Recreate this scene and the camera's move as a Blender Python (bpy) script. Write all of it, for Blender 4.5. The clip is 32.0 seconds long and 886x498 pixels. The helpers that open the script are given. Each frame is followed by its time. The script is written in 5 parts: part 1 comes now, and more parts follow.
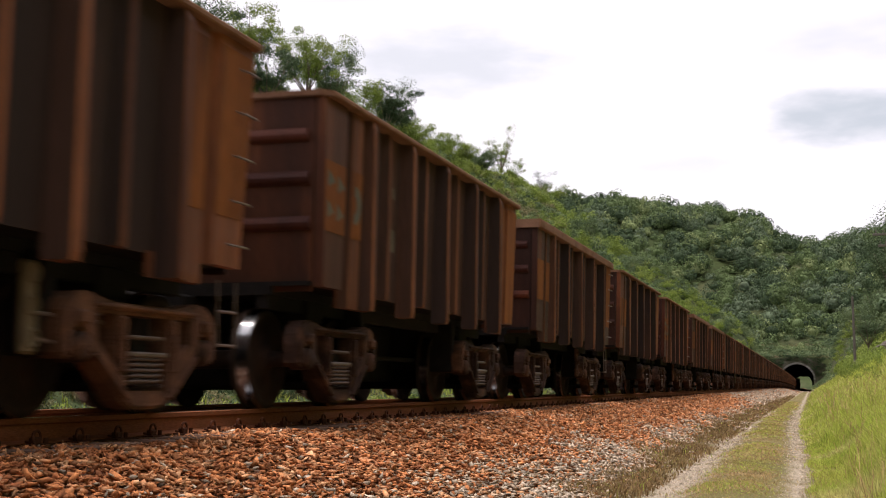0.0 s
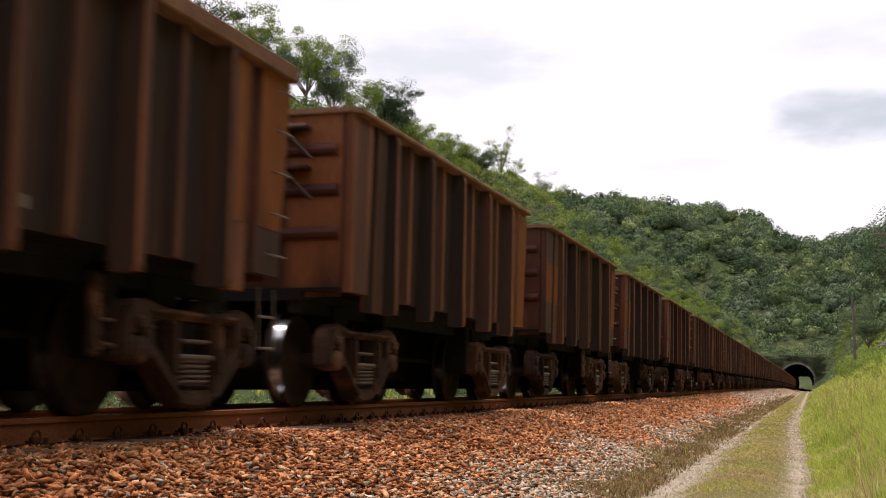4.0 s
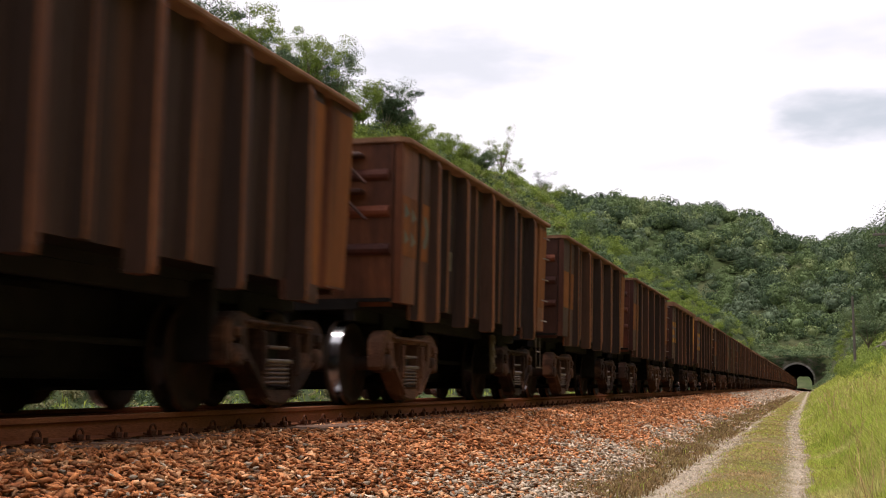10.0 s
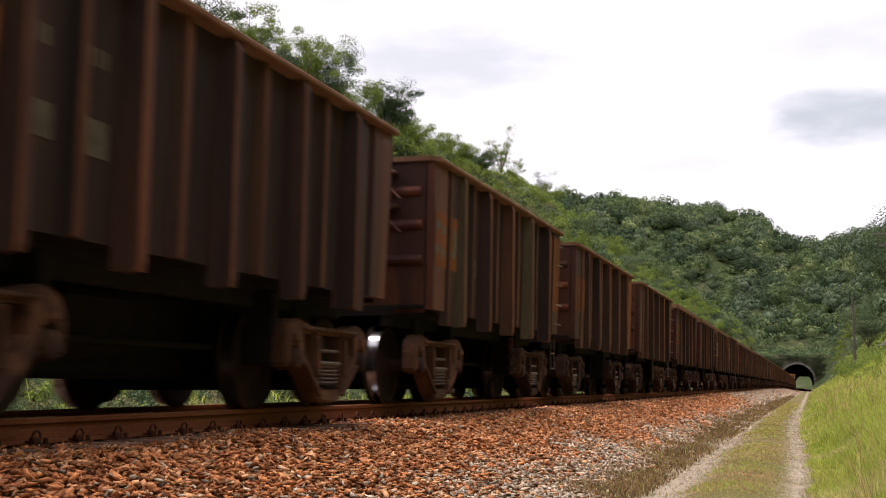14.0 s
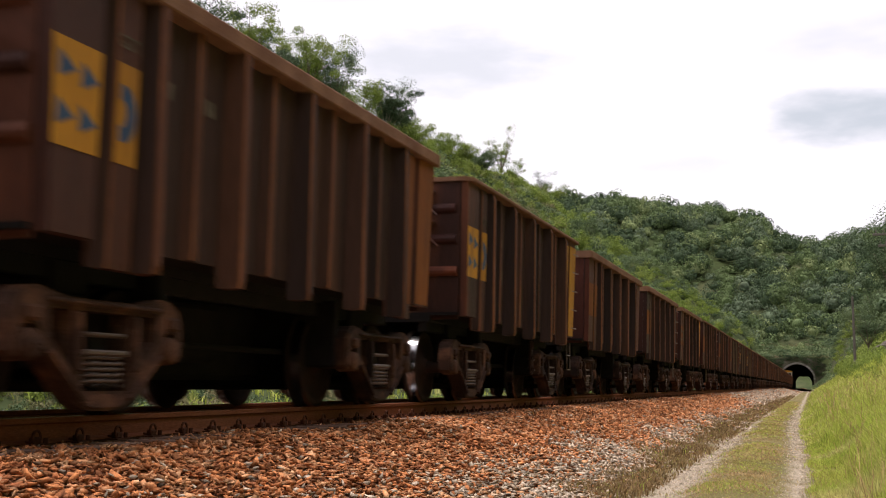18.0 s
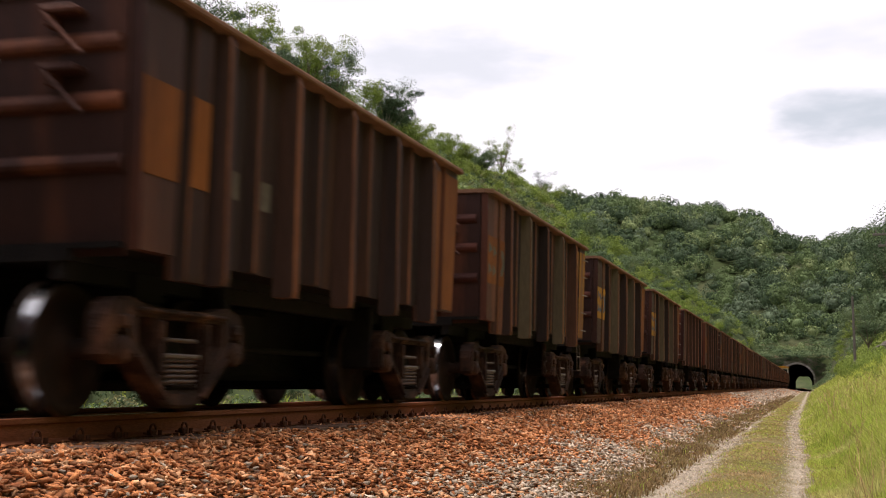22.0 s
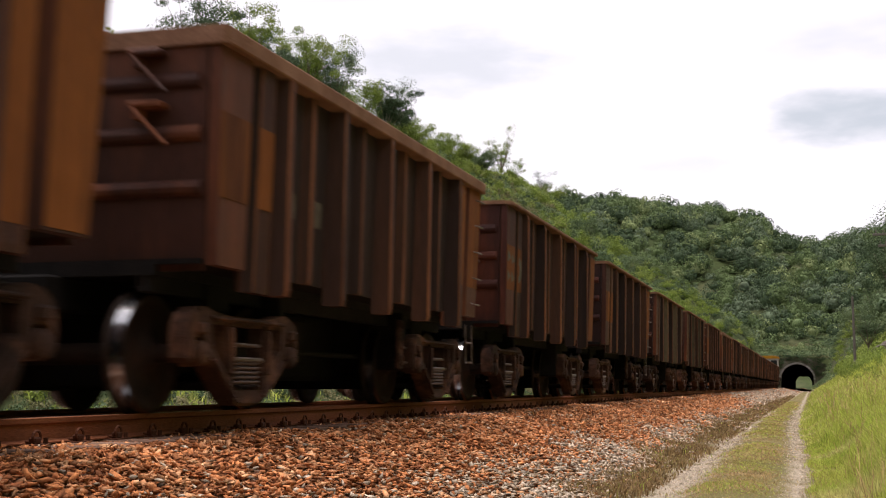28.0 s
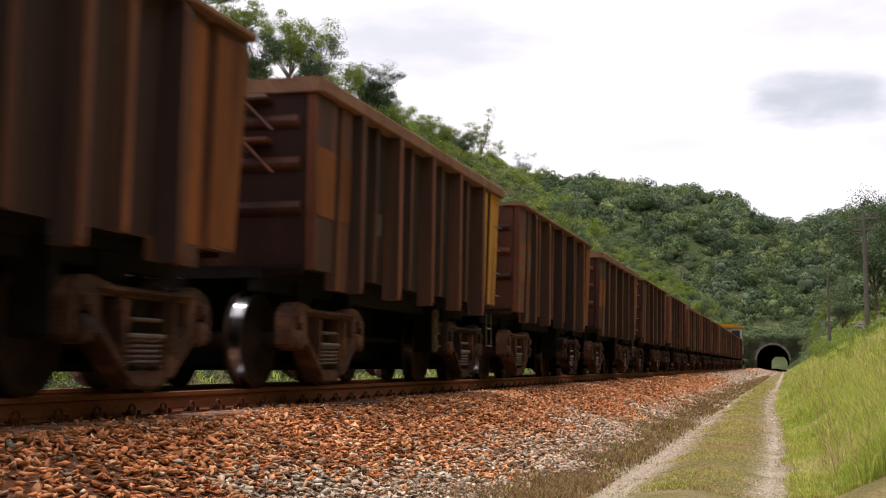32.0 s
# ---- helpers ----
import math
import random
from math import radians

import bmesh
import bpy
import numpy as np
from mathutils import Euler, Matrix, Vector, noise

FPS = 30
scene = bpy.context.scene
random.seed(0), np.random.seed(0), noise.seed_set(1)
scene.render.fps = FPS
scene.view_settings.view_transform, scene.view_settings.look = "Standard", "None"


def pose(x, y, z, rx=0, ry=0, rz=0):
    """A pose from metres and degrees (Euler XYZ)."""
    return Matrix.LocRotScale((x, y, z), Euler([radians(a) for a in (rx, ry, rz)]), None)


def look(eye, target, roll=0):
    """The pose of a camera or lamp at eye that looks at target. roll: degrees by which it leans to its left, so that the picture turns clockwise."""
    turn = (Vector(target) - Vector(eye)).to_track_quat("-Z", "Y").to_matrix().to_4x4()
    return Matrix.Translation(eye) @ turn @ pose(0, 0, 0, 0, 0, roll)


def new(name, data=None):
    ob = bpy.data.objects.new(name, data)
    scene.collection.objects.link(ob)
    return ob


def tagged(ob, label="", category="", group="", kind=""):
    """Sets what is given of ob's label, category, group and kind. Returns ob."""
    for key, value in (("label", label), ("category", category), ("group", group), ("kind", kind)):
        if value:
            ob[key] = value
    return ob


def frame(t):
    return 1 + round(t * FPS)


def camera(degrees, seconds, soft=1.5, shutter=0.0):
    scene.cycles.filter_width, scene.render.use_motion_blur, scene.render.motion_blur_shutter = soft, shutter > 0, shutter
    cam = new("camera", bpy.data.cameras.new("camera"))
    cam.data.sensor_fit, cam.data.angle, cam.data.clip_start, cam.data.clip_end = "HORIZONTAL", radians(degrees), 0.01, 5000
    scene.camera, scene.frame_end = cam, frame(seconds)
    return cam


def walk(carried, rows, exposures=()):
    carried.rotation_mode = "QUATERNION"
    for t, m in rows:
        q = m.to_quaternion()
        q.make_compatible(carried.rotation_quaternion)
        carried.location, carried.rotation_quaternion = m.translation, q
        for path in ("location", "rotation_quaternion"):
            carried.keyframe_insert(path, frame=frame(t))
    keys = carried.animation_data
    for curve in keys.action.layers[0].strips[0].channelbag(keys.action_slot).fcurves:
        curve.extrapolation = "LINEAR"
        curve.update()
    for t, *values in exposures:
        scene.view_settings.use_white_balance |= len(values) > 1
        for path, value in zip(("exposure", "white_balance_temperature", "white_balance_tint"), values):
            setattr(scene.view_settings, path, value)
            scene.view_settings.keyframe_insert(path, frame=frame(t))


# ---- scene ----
# ---------- camera ----------
# x: across the track (0 = track centre), y: along it towards the tunnel, z: 0 = top of the rails
cam = camera(37.63, 32.0, soft=1.1, shutter=0.28)
EYE = (5.825, 0.0, 0.206)


def aim(yaw, pitch, roll=0.0, eye=EYE):
    """Camera pose: yaw to the left of the track's direction, pitch upwards, in degrees."""
    a, b = radians(yaw), radians(pitch)
    way = Vector((-math.sin(a) * math.cos(b), math.cos(a) * math.cos(b), math.sin(b)))
    return look(eye, Vector(eye) + way, roll)


REST = aim(15.70, 6.03)
walk(cam, [(0.0, REST), (30.6, REST), (31.0, aim(15.84, 5.99)), (31.5, aim(16.40, 6.09)),
           (31.75, aim(16.30, 6.03)),
           (31.93, aim(14.72, 5.17, 0, (5.825, -1.6, 0.206))), (32.0, aim(14.72, 5.17, 0, (5.825, -1.6, 0.206)))])

# ---------- sky, sun ----------
world = bpy.data.worlds.new("overcast_sky")
scene.world = world
world.use_nodes = True
SUN_UP, SUN_TURN = 82.3, -58.0

CLOUDS = (((0.0277, 0.98, 0.1969), 0.060, 0.024, 0.9), ((-0.268, 0.9300, 0.2460), 0.100, 0.030, 0.55), ((-0.0791, 0.983, 0.166), 0.05, 0.010, 0.35))


def build_sky():
    nt = world.node_tree
    nt.nodes.clear()
    out = nt.nodes.new("ShaderNodeOutputWorld")
    bg = nt.nodes.new("ShaderNodeBackground")
    sky = nt.nodes.new("ShaderNodeTexSky")
    sky.sky_type, sky.sun_disc = "NISHITA", False
    sky.sun_elevation, sky.sun_rotation = radians(SUN_UP), radians(SUN_TURN)
    coord = nt.nodes.new("ShaderNodeTexCoord")
    stretch = nt.nodes.new("ShaderNodeMapping")
    stretch.inputs["Scale"].default_value = (1.6, 1.6, 5.0)
    stretch.inputs["Location"].default_value = (0.35, 0.2, 0.15)
    cloud = nt.nodes.new("ShaderNodeTexNoise")
    cloud.inputs["Scale"].default_value = 1.5
    cloud.inputs["Detail"].default_value = 5
    ramp = nt.nodes.new("ShaderNodeValToRGB")
    e = ramp.color_ramp.elements
    e[0].position, e[0].color = 0.26, (6.0, 6.6, 7.0, 1)
    e[1].position, e[1].color = 0.44, (11.7, 11.6, 11.8, 1)
    mix = nt.nodes.new("ShaderNodeMixRGB")
    mix.inputs["Fac"].default_value = 0.9
    bg.inputs["Strength"].default_value = 0.08
    ln = nt.links.new
    ln(coord.outputs["Generated"], stretch.inputs["Vector"])
    ln(stretch.outputs["Vector"], cloud.inputs["Vector"])
    ln(cloud.outputs["Fac"], ramp.inputs["Fac"])
    ln(sky.outputs["Color"], mix.inputs["Color1"])
    ln(ramp.outputs["Color"], mix.inputs["Color2"])
    # two long grey clouds ahead, ragged at their edges
    tint = mix.outputs["Color"]
    for way, wide, high, grey in CLOUDS:
        along, over = Vector((way[1], -way[0], 0)).normalized(), Vector((0, 0, 1))
        near = None
        for axis, size in ((along, wide), (over, high)):
            dot = nt.nodes.new("ShaderNodeVectorMath")
            dot.operation = "DOT_PRODUCT"
            dot.inputs[1].default_value = axis
            ln(coord.outputs["Generated"], dot.inputs[0])
            off = nt.nodes.new("ShaderNodeMath")
            off.operation = "SUBTRACT"
            ln(dot.outputs["Value"], off.inputs[0])
            off.inputs[1].default_value = Vector(way).dot(axis)
            div = nt.nodes.new("ShaderNodeMath")
            div.operation = "DIVIDE"
            ln(off.outputs["Value"], div.inputs[0])
            div.inputs[1].default_value = size
            sq = nt.nodes.new("ShaderNodeMath")
            sq.operation = "POWER"
            ln(div.outputs["Value"], sq.inputs[0])
            sq.inputs[1].default_value = 2.0
            if near is None:
                near = sq.outputs["Value"]
            else:
                add = nt.nodes.new("ShaderNodeMath")
                ln(near, add.inputs[0])
                ln(sq.outputs["Value"], add.inputs[1])
                near = add.outputs["Value"]
        rag = nt.nodes.new("ShaderNodeTexNoise")
        rag.inputs["Scale"].default_value, rag.inputs["Detail"].default_value = 14.0, 4
        ln(stretch.outputs["Vector"], rag.inputs["Vector"])
        ruffle = nt.nodes.new("ShaderNodeMath")
        ruffle.operation = "MULTIPLY_ADD"
        ln(rag.outputs["Fac"], ruffle.inputs[0])
        ruffle.inputs[1].default_value = 1.6
        ln(near, ruffle.inputs[2])
        fade = nt.nodes.new("ShaderNodeMapRange")
        fade.interpolation_type = "SMOOTHSTEP"
        fade.inputs["From Min"].default_value, fade.inputs["From Max"].default_value = 2.2, 0.7
        fade.inputs["To Max"].default_value = grey
        ln(ruffle.outputs["Value"], fade.inputs["Value"])
        cloudy = nt.nodes.new("ShaderNodeMixRGB")
        cloudy.inputs["Color2"].default_value = (5.5, 6.3, 6.8, 1)
        ln(fade.outputs["Result"], cloudy.inputs["Fac"])
        ln(tint, cloudy.inputs["Color1"])
        tint = cloudy.outputs["Color"]
    ln(tint, bg.inputs["Color"])
    ln(bg.outputs["Background"], out.inputs["Surface"])


build_sky()
sun = new("sun", bpy.data.lights.new("sun", "SUN"))
sun.data.energy, sun.data.angle, sun.data.color = 3.8, radians(28), (1.0, 0.955, 0.88)
sun.matrix_world = look((-8, 5, 70), (0, 0, 0))
scene.view_settings.exposure = 0.38
scene.view_settings.use_white_balance = True
scene.view_settings.white_balance_tint = 19.0

# ---------- materials ----------
def surf(name, c1, c2, scale=3.0, rough=0.85, metal=0.0, bump=0.3, fine=40.0, c3=None, spots=1.2, space="Object",
         stretch=(1, 1, 1), vary=0.0, island=0.0, level=0.5, bdist=0.02, thin=0.0, gloss=None):
    """A worn surface: two base colours mixed by noise, patches of a third, fine grain and relief."""
    m = bpy.data.materials.new(name)
    m.use_nodes = True
    nt = m.node_tree
    n, ln = nt.nodes, nt.links.new
    b = n["Principled BSDF"]
    co = n.new("ShaderNodeTexCoord")
    mp = n.new("ShaderNodeMapping")
    mp.inputs["Scale"].default_value = stretch
    ln(co.outputs[space], mp.inputs["Vector"])
    vec = mp.outputs["Vector"]
    if space == "Object" and vary:
        info = n.new("ShaderNodeObjectInfo")
        sc = n.new("ShaderNodeVectorMath")
        sc.operation = "SCALE"
        cv = n.new("ShaderNodeCombineXYZ")
        for k in range(3):
            ln(info.outputs["Random"], cv.inputs[k])
        ln(cv.outputs["Vector"], sc.inputs[0])
        sc.inputs["Scale"].default_value = 37.0
        ad = n.new("ShaderNodeVectorMath")
        ln(vec, ad.inputs[0])
        ln(sc.outputs["Vector"], ad.inputs[1])
        vec = ad.outputs["Vector"]

    def noise_at(s, detail=4.0):
        t = n.new("ShaderNodeTexNoise")
        t.inputs["Scale"].default_value, t.inputs["Detail"].default_value = s, detail
        ln(vec, t.inputs["Vector"])
        return t.outputs["Fac"]

    def ramped(sock, a, z):
        r = n.new("ShaderNodeMapRange")
        r.inputs["From Min"].default_value, r.inputs["From Max"].default_value = a, z
        ln(sock, r.inputs["Value"])
        return r.outputs["Result"]

    def mixed(fac, a, z):
        x = n.new("ShaderNodeMixRGB")
        for sock, v in ((x.inputs["Fac"], fac), (x.inputs["Color1"], a), (x.inputs["Color2"], z)):
            if isinstance(v, (tuple, float, int)):
                sock.default_value = v if not isinstance(v, tuple) else (*v, 1)
            else:
                ln(v, sock)
        return x

    base = mixed(ramped(noise_at(scale), level - 0.18, level + 0.18), c1, c2).outputs["Color"]
    if c3:
        patches = ramped(noise_at(spots, 6.0), 0.52, 0.68)
        if vary > 0.1:
            # some pieces are rustier than their neighbours
            lift = n.new("ShaderNodeMath")
            lift.operation = "POWER"
            ln(n.new("ShaderNodeObjectInfo").outputs["Random"], lift.inputs[0])
            lift.inputs[1].default_value = 3.0
            both = n.new("ShaderNodeMath")
            both.operation, both.use_clamp = "MULTIPLY_ADD", True
            ln(lift.outputs["Value"], both.inputs[0])
            both.inputs[1].default_value = 0.55
            ln(patches, both.inputs[2])
            patches = both.outputs["Value"]
        base = mixed(patches, base, c3).outputs["Color"]
    grain = noise_at(fine, 3.0)
    hsv = n.new("ShaderNodeHueSaturation")
    val = ramped(grain, 0.2, 0.8)
    mr = n.new("ShaderNodeMapRange")
    mr.inputs["To Min"].default_value, mr.inputs["To Max"].default_value = 0.72, 1.28
    ln(val, mr.inputs["Value"])
    v_sock = mr.outputs["Result"]
    for amount, kind in ((vary, "obj"), (island, "isl")):
        if amount:
            src = n.new("ShaderNodeObjectInfo").outputs["Random"] if kind == "obj" else n.new("ShaderNodeNewGeometry").outputs["Random Per Island"]
            m2 = n.new("ShaderNodeMapRange")
            m2.inputs["To Min"].default_value, m2.inputs["To Max"].default_value = 1 - amount, 1 + amount
            ln(src, m2.inputs["Value"])
            mu = n.new("ShaderNodeMath")
            mu.operation = "MULTIPLY"
            ln(v_sock, mu.inputs[0])
            ln(m2.outputs["Result"], mu.inputs[1])
            v_sock = mu.outputs["Value"]
    ln(v_sock, hsv.inputs["Value"])
    ln(base, hsv.inputs["Color"])
    ln(hsv.outputs["Color"], b.inputs["Base Color"])
    b.inputs["Roughness"].default_value, b.inputs["Metallic"].default_value = rough, metal
    b.inputs["Specular IOR Level"].default_value = gloss if gloss is not None else 0.12 if rough > 0.72 or thin else 0.2 if rough > 0.65 else 0.4
    if bump:
        bp = n.new("ShaderNodeBump")
        bp.inputs["Strength"].default_value, bp.inputs["Distance"].default_value = bump, bdist
        ln(grain, bp.inputs["Height"])
        ln(bp.outputs["Normal"], b.inputs["Normal"])
    if thin:
        tr = n.new("ShaderNodeBsdfTranslucent")
        ln(hsv.outputs["Color"], tr.inputs["Color"])
        mx = n.new("ShaderNodeMixShader")
        mx.inputs["Fac"].default_value = thin
        ln(b.outputs["BSDF"], mx.inputs[1])
        ln(tr.outputs["BSDF"], mx.inputs[2])
        ln(mx.outputs["Shader"], n["Material Output"].inputs["Surface"])
    return m


DOWN = (1.0, 1.0, 0.12)
M = {
    "rust": surf("rusted_steel", (0.0314, 0.012, 0.00958), (0.0628, 0.0225, 0.0153), 2.6, 0.62, 0.0, 0.35, 60, (0.163, 0.0527, 0.023), 1.7, stretch=DOWN, vary=0.12, gloss=0.22),
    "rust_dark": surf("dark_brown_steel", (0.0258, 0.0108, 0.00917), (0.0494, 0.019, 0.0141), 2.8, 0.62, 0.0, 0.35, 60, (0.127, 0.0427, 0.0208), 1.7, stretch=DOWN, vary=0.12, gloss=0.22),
    "rust_red": surf("red_brown_steel", (0.0335, 0.0111, 0.00907), (0.067, 0.0197, 0.0139), 2.6, 0.62, 0.0, 0.35, 60, (0.15, 0.0422, 0.0201), 1.9, stretch=DOWN, vary=0.12, gloss=0.22),
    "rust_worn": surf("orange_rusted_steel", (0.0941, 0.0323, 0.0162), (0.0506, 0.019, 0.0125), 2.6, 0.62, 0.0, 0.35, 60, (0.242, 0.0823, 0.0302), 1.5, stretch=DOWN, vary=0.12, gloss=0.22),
    # side walls and rib flanks: the shade of the recesses is in this colour
    "panel": surf("shaded_panel_steel", (0.0185, 0.0110, 0.0096), (0.038, 0.0215, 0.0178), 2.4, 0.78, 0.0, 0.35, 60, (0.072, 0.031, 0.0175), 2.1, stretch=(1.0, 1.0, 0.07), vary=0.15, gloss=0.24),
    "rim": surf("ore_dusted_rim", (0.17, 0.085, 0.052), (0.25, 0.135, 0.085), 3.0, 0.9, 0.0, 0.4, 50, vary=0.12),
    "orange": surf("faded_orange_paint", (0.246, 0.085, 0.0185), (0.172, 0.0578, 0.0158), 2.0, 0.75, 0.0, 0.2, 50, (0.0779, 0.0286, 0.0132), 2.4, stretch=DOWN, vary=0.08),
    "yellow": surf("yellow_paint", (0.52, 0.25, 0.018), (0.42, 0.19, 0.018), 2.0, 0.7, 0.0, 0.15, 50, (0.20, 0.085, 0.025), 1.8, stretch=DOWN, vary=0.08),
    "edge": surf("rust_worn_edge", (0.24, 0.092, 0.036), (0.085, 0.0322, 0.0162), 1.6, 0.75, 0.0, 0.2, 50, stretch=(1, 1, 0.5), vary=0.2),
    "blue": surf("blue_paint", (0.018, 0.058, 0.14), (0.035, 0.08, 0.15), 4.0, 0.65, 0.0, 0.15, 50),
    "blue_faded": surf("worn_blue_paint", (0.11, 0.12, 0.10), (0.15, 0.12, 0.08), 6.0, 0.75, 0.0, 0.2, 50),
    "olive": surf("dusty_olive_paint", (0.095, 0.072, 0.042), (0.130, 0.100, 0.058), 2.0, 0.7, 0.0, 0.2, 50, stretch=DOWN, vary=0.2),
    # olive rib flanks: a shaded copy of the olive paint
    "olive_dark": surf("shaded_olive_paint", (0.085, 0.066, 0.042), (0.120, 0.094, 0.058), 2.0, 0.75, 0.0, 0.2, 50, stretch=DOWN, vary=0.2),
    "stencil": surf("pale_stencil_paint", (0.15, 0.13, 0.095), (0.085, 0.072, 0.055), 9.0, 0.8, 0.0, 0.1, 50, vary=0.3),
    "bogie": surf("dusty_cast_steel", (0.054, 0.028, 0.020), (0.018, 0.0115, 0.0095), 4.0, 0.8, 0.0, 0.5, 50, (0.130, 0.062, 0.036), 3.5, vary=0.2),
    "black": surf("near_black_steel", (0.010, 0.009, 0.009), (0.018, 0.015, 0.014), 4.0, 0.85, 0.0, 0.3, 60),
    "wheel": surf("brown_wheel_steel", (0.018, 0.012, 0.009), (0.032, 0.018, 0.012), 5.0, 0.8, 0.0, 0.2, 60),
    "tread": surf("polished_steel", (0.50, 0.50, 0.51), (0.40, 0.40, 0.40), 6.0, 0.20, 1.0, 0.02, 90),
    "spring": surf("worn_spring_steel", (0.10, 0.07, 0.055), (0.15, 0.11, 0.09), 8.0, 0.5, 0.4, 0.1, 60),
    "bare": surf("bare_steel", (0.28, 0.25, 0.22), (0.17, 0.13, 0.11), 8.0, 0.4, 0.7, 0.1, 60),
    "rail": surf("rusted_rail", (0.20, 0.068, 0.030), (0.150, 0.050, 0.022), 6.0, 0.8, 0.0, 0.3, 90, (0.25, 0.10, 0.046), 2.0, stretch=(1, 0.2, 1)),
    "clip": surf("rust_black_clip", (0.06, 0.022, 0.012), (0.10, 0.035, 0.017), 9.0, 0.8, 0.0, 0.2, 60),
    "sleeper": surf("weathered_sleeper", (0.14, 0.08, 0.055), (0.20, 0.12, 0.085), 5.0, 0.9, 0.0, 0.5, 60, stretch=(0.2, 1, 1), vary=0.2),
    "stone_rust": surf("rust_stained_stone", (0.49, 0.192, 0.072), (0.225, 0.079, 0.034), 9.0, 0.9, 0.0, 0.3, 60, (0.58, 0.33, 0.175), 6.0, island=0.62, vary=0.01),
    "stone_grey": surf("pale_crushed_stone", (0.47, 0.385, 0.295), (0.27, 0.215, 0.155), 9.0, 0.9, 0.0, 0.3, 60, (0.40, 0.21, 0.10), 6.0, island=0.58, vary=0.01),
    "bed": surf("ballast_bed", (0.15, 0.058, 0.026), (0.09, 0.036, 0.018), 18.0, 1.0, 0.0, 1.0, 70, (0.30, 0.2, 0.14), 9.0, bdist=0.05),
    "soil": surf("grassy_soil", (0.185, 0.150, 0.062), (0.125, 0.112, 0.040), 1.6, 1.0, 0.0, 1.0, 22, (0.235, 0.180, 0.105), 0.9, bdist=0.08),
    "rut": surf("pale_gravel_track", (0.48, 0.40, 0.31), (0.30, 0.24, 0.175), 2.2, 1.0, 0.0, 0.4, 60, (0.19, 0.165, 0.08), 1.6, bdist=0.03, island=0.45),
    "grass": surf("green_grass", (0.31, 0.39, 0.062), (0.43, 0.46, 0.095), 0.8, 0.7, 0.0, 0.0, 20, (0.52, 0.49, 0.19), 0.6, island=0.4, thin=0.5),
    "grass_dry": surf("dry_grass", (0.42, 0.29, 0.145), (0.34, 0.235, 0.10), 1.5, 0.85, 0.0, 0.0, 20, (0.26, 0.23, 0.06), 0.8, island=0.45, thin=0.3),
    "weed": surf("brown_weeds", (0.27, 0.175, 0.085), (0.19, 0.13, 0.06), 1.5, 0.85, 0.0, 0.0, 20, (0.25, 0.18, 0.085), 0.8, island=0.45, thin=0.3),
    # blue raised in these leaves: distance haze is put into their colour
    "leaf_far": surf("forest_leaves", (0.065, 0.103, 0.0525), (0.15, 0.198, 0.0875), 0.15, 0.75, 0.0, 0.0, 0.35, (0.231, 0.278, 0.119), 0.11, island=0.22, thin=0.2),
    "crown_dark": surf("dark_crown_leaves", (0.0442, 0.0728, 0.039), (0.0754, 0.112, 0.0546), 0.5, 0.75, 0.0, 0.0, 0.9, island=0.32, thin=0.22),
    "crown_blue": surf("grey_green_crown_leaves", (0.101, 0.14, 0.0858), (0.146, 0.19, 0.112), 0.5, 0.75, 0.0, 0.0, 0.9, island=0.32, thin=0.22),
    "crown_mid": surf("mid_green_crown_leaves", (0.091, 0.135, 0.0546), (0.133, 0.182, 0.0728), 0.5, 0.75, 0.0, 0.0, 0.9, island=0.32, thin=0.22),
    "crown_pale": surf("pale_green_crown_leaves", (0.169, 0.218, 0.091), (0.234, 0.28, 0.12), 0.5, 0.75, 0.0, 0.0, 0.9, island=0.32, thin=0.22),
    "leaf": surf("fresh_leaves", (0.14, 0.20, 0.036), (0.20, 0.255, 0.052), 0.3, 0.7, 0.0, 0.0, 1.0, (0.25, 0.285, 0.08), 0.25, island=0.28, thin=0.38),
    "leaf_dark": surf("dark_leaves", (0.046, 0.0759, 0.0391), (0.092, 0.132, 0.0575), 0.3, 0.7, 0.0, 0.0, 1.0, island=0.25, thin=0.2),
    "bark": surf("pale_bark", (0.22, 0.18, 0.14), (0.12, 0.095, 0.07), 3.0, 0.9, 0.0, 0.5, 14, stretch=(1, 1, 0.3)),
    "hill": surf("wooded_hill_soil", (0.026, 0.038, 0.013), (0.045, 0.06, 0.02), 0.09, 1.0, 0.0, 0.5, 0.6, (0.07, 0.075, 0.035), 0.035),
    "masonry": surf("stained_portal_masonry", (0.40, 0.38, 0.34), (0.25, 0.24, 0.22), 0.7, 0.95, 0.0, 0.5, 6.0, (0.14, 0.13, 0.12), 0.4, vary=0.2),
    "mossy": surf("mossy_head_wall_stone", (0.150, 0.140, 0.095), (0.080, 0.088, 0.050), 0.5, 0.95, 0.0, 0.8, 3.0, (0.22, 0.20, 0.16), 0.3, bdist=0.2),
    "lining": surf("sooty_tunnel_lining", (0.06, 0.057, 0.055), (0.09, 0.085, 0.08), 0.3, 0.95, 0.0, 0.4, 4.0),
    "rock": surf("dark_rock", (0.075, 0.065, 0.055), (0.15, 0.13, 0.105), 0.7, 0.95, 0.0, 0.8, 5.0, bdist=0.2),
    "pole": surf("grey_pole", (0.18, 0.16, 0.14), (0.12, 0.105, 0.09), 1.0, 0.9, 0.0, 0.3, 20, stretch=(1, 1, 0.1)),
    "ore": surf("iron_ore", (0.12, 0.06, 0.04), (0.09, 0.045, 0.032), 2.0, 0.95, 0.0, 0.6, 30, bdist=0.05),
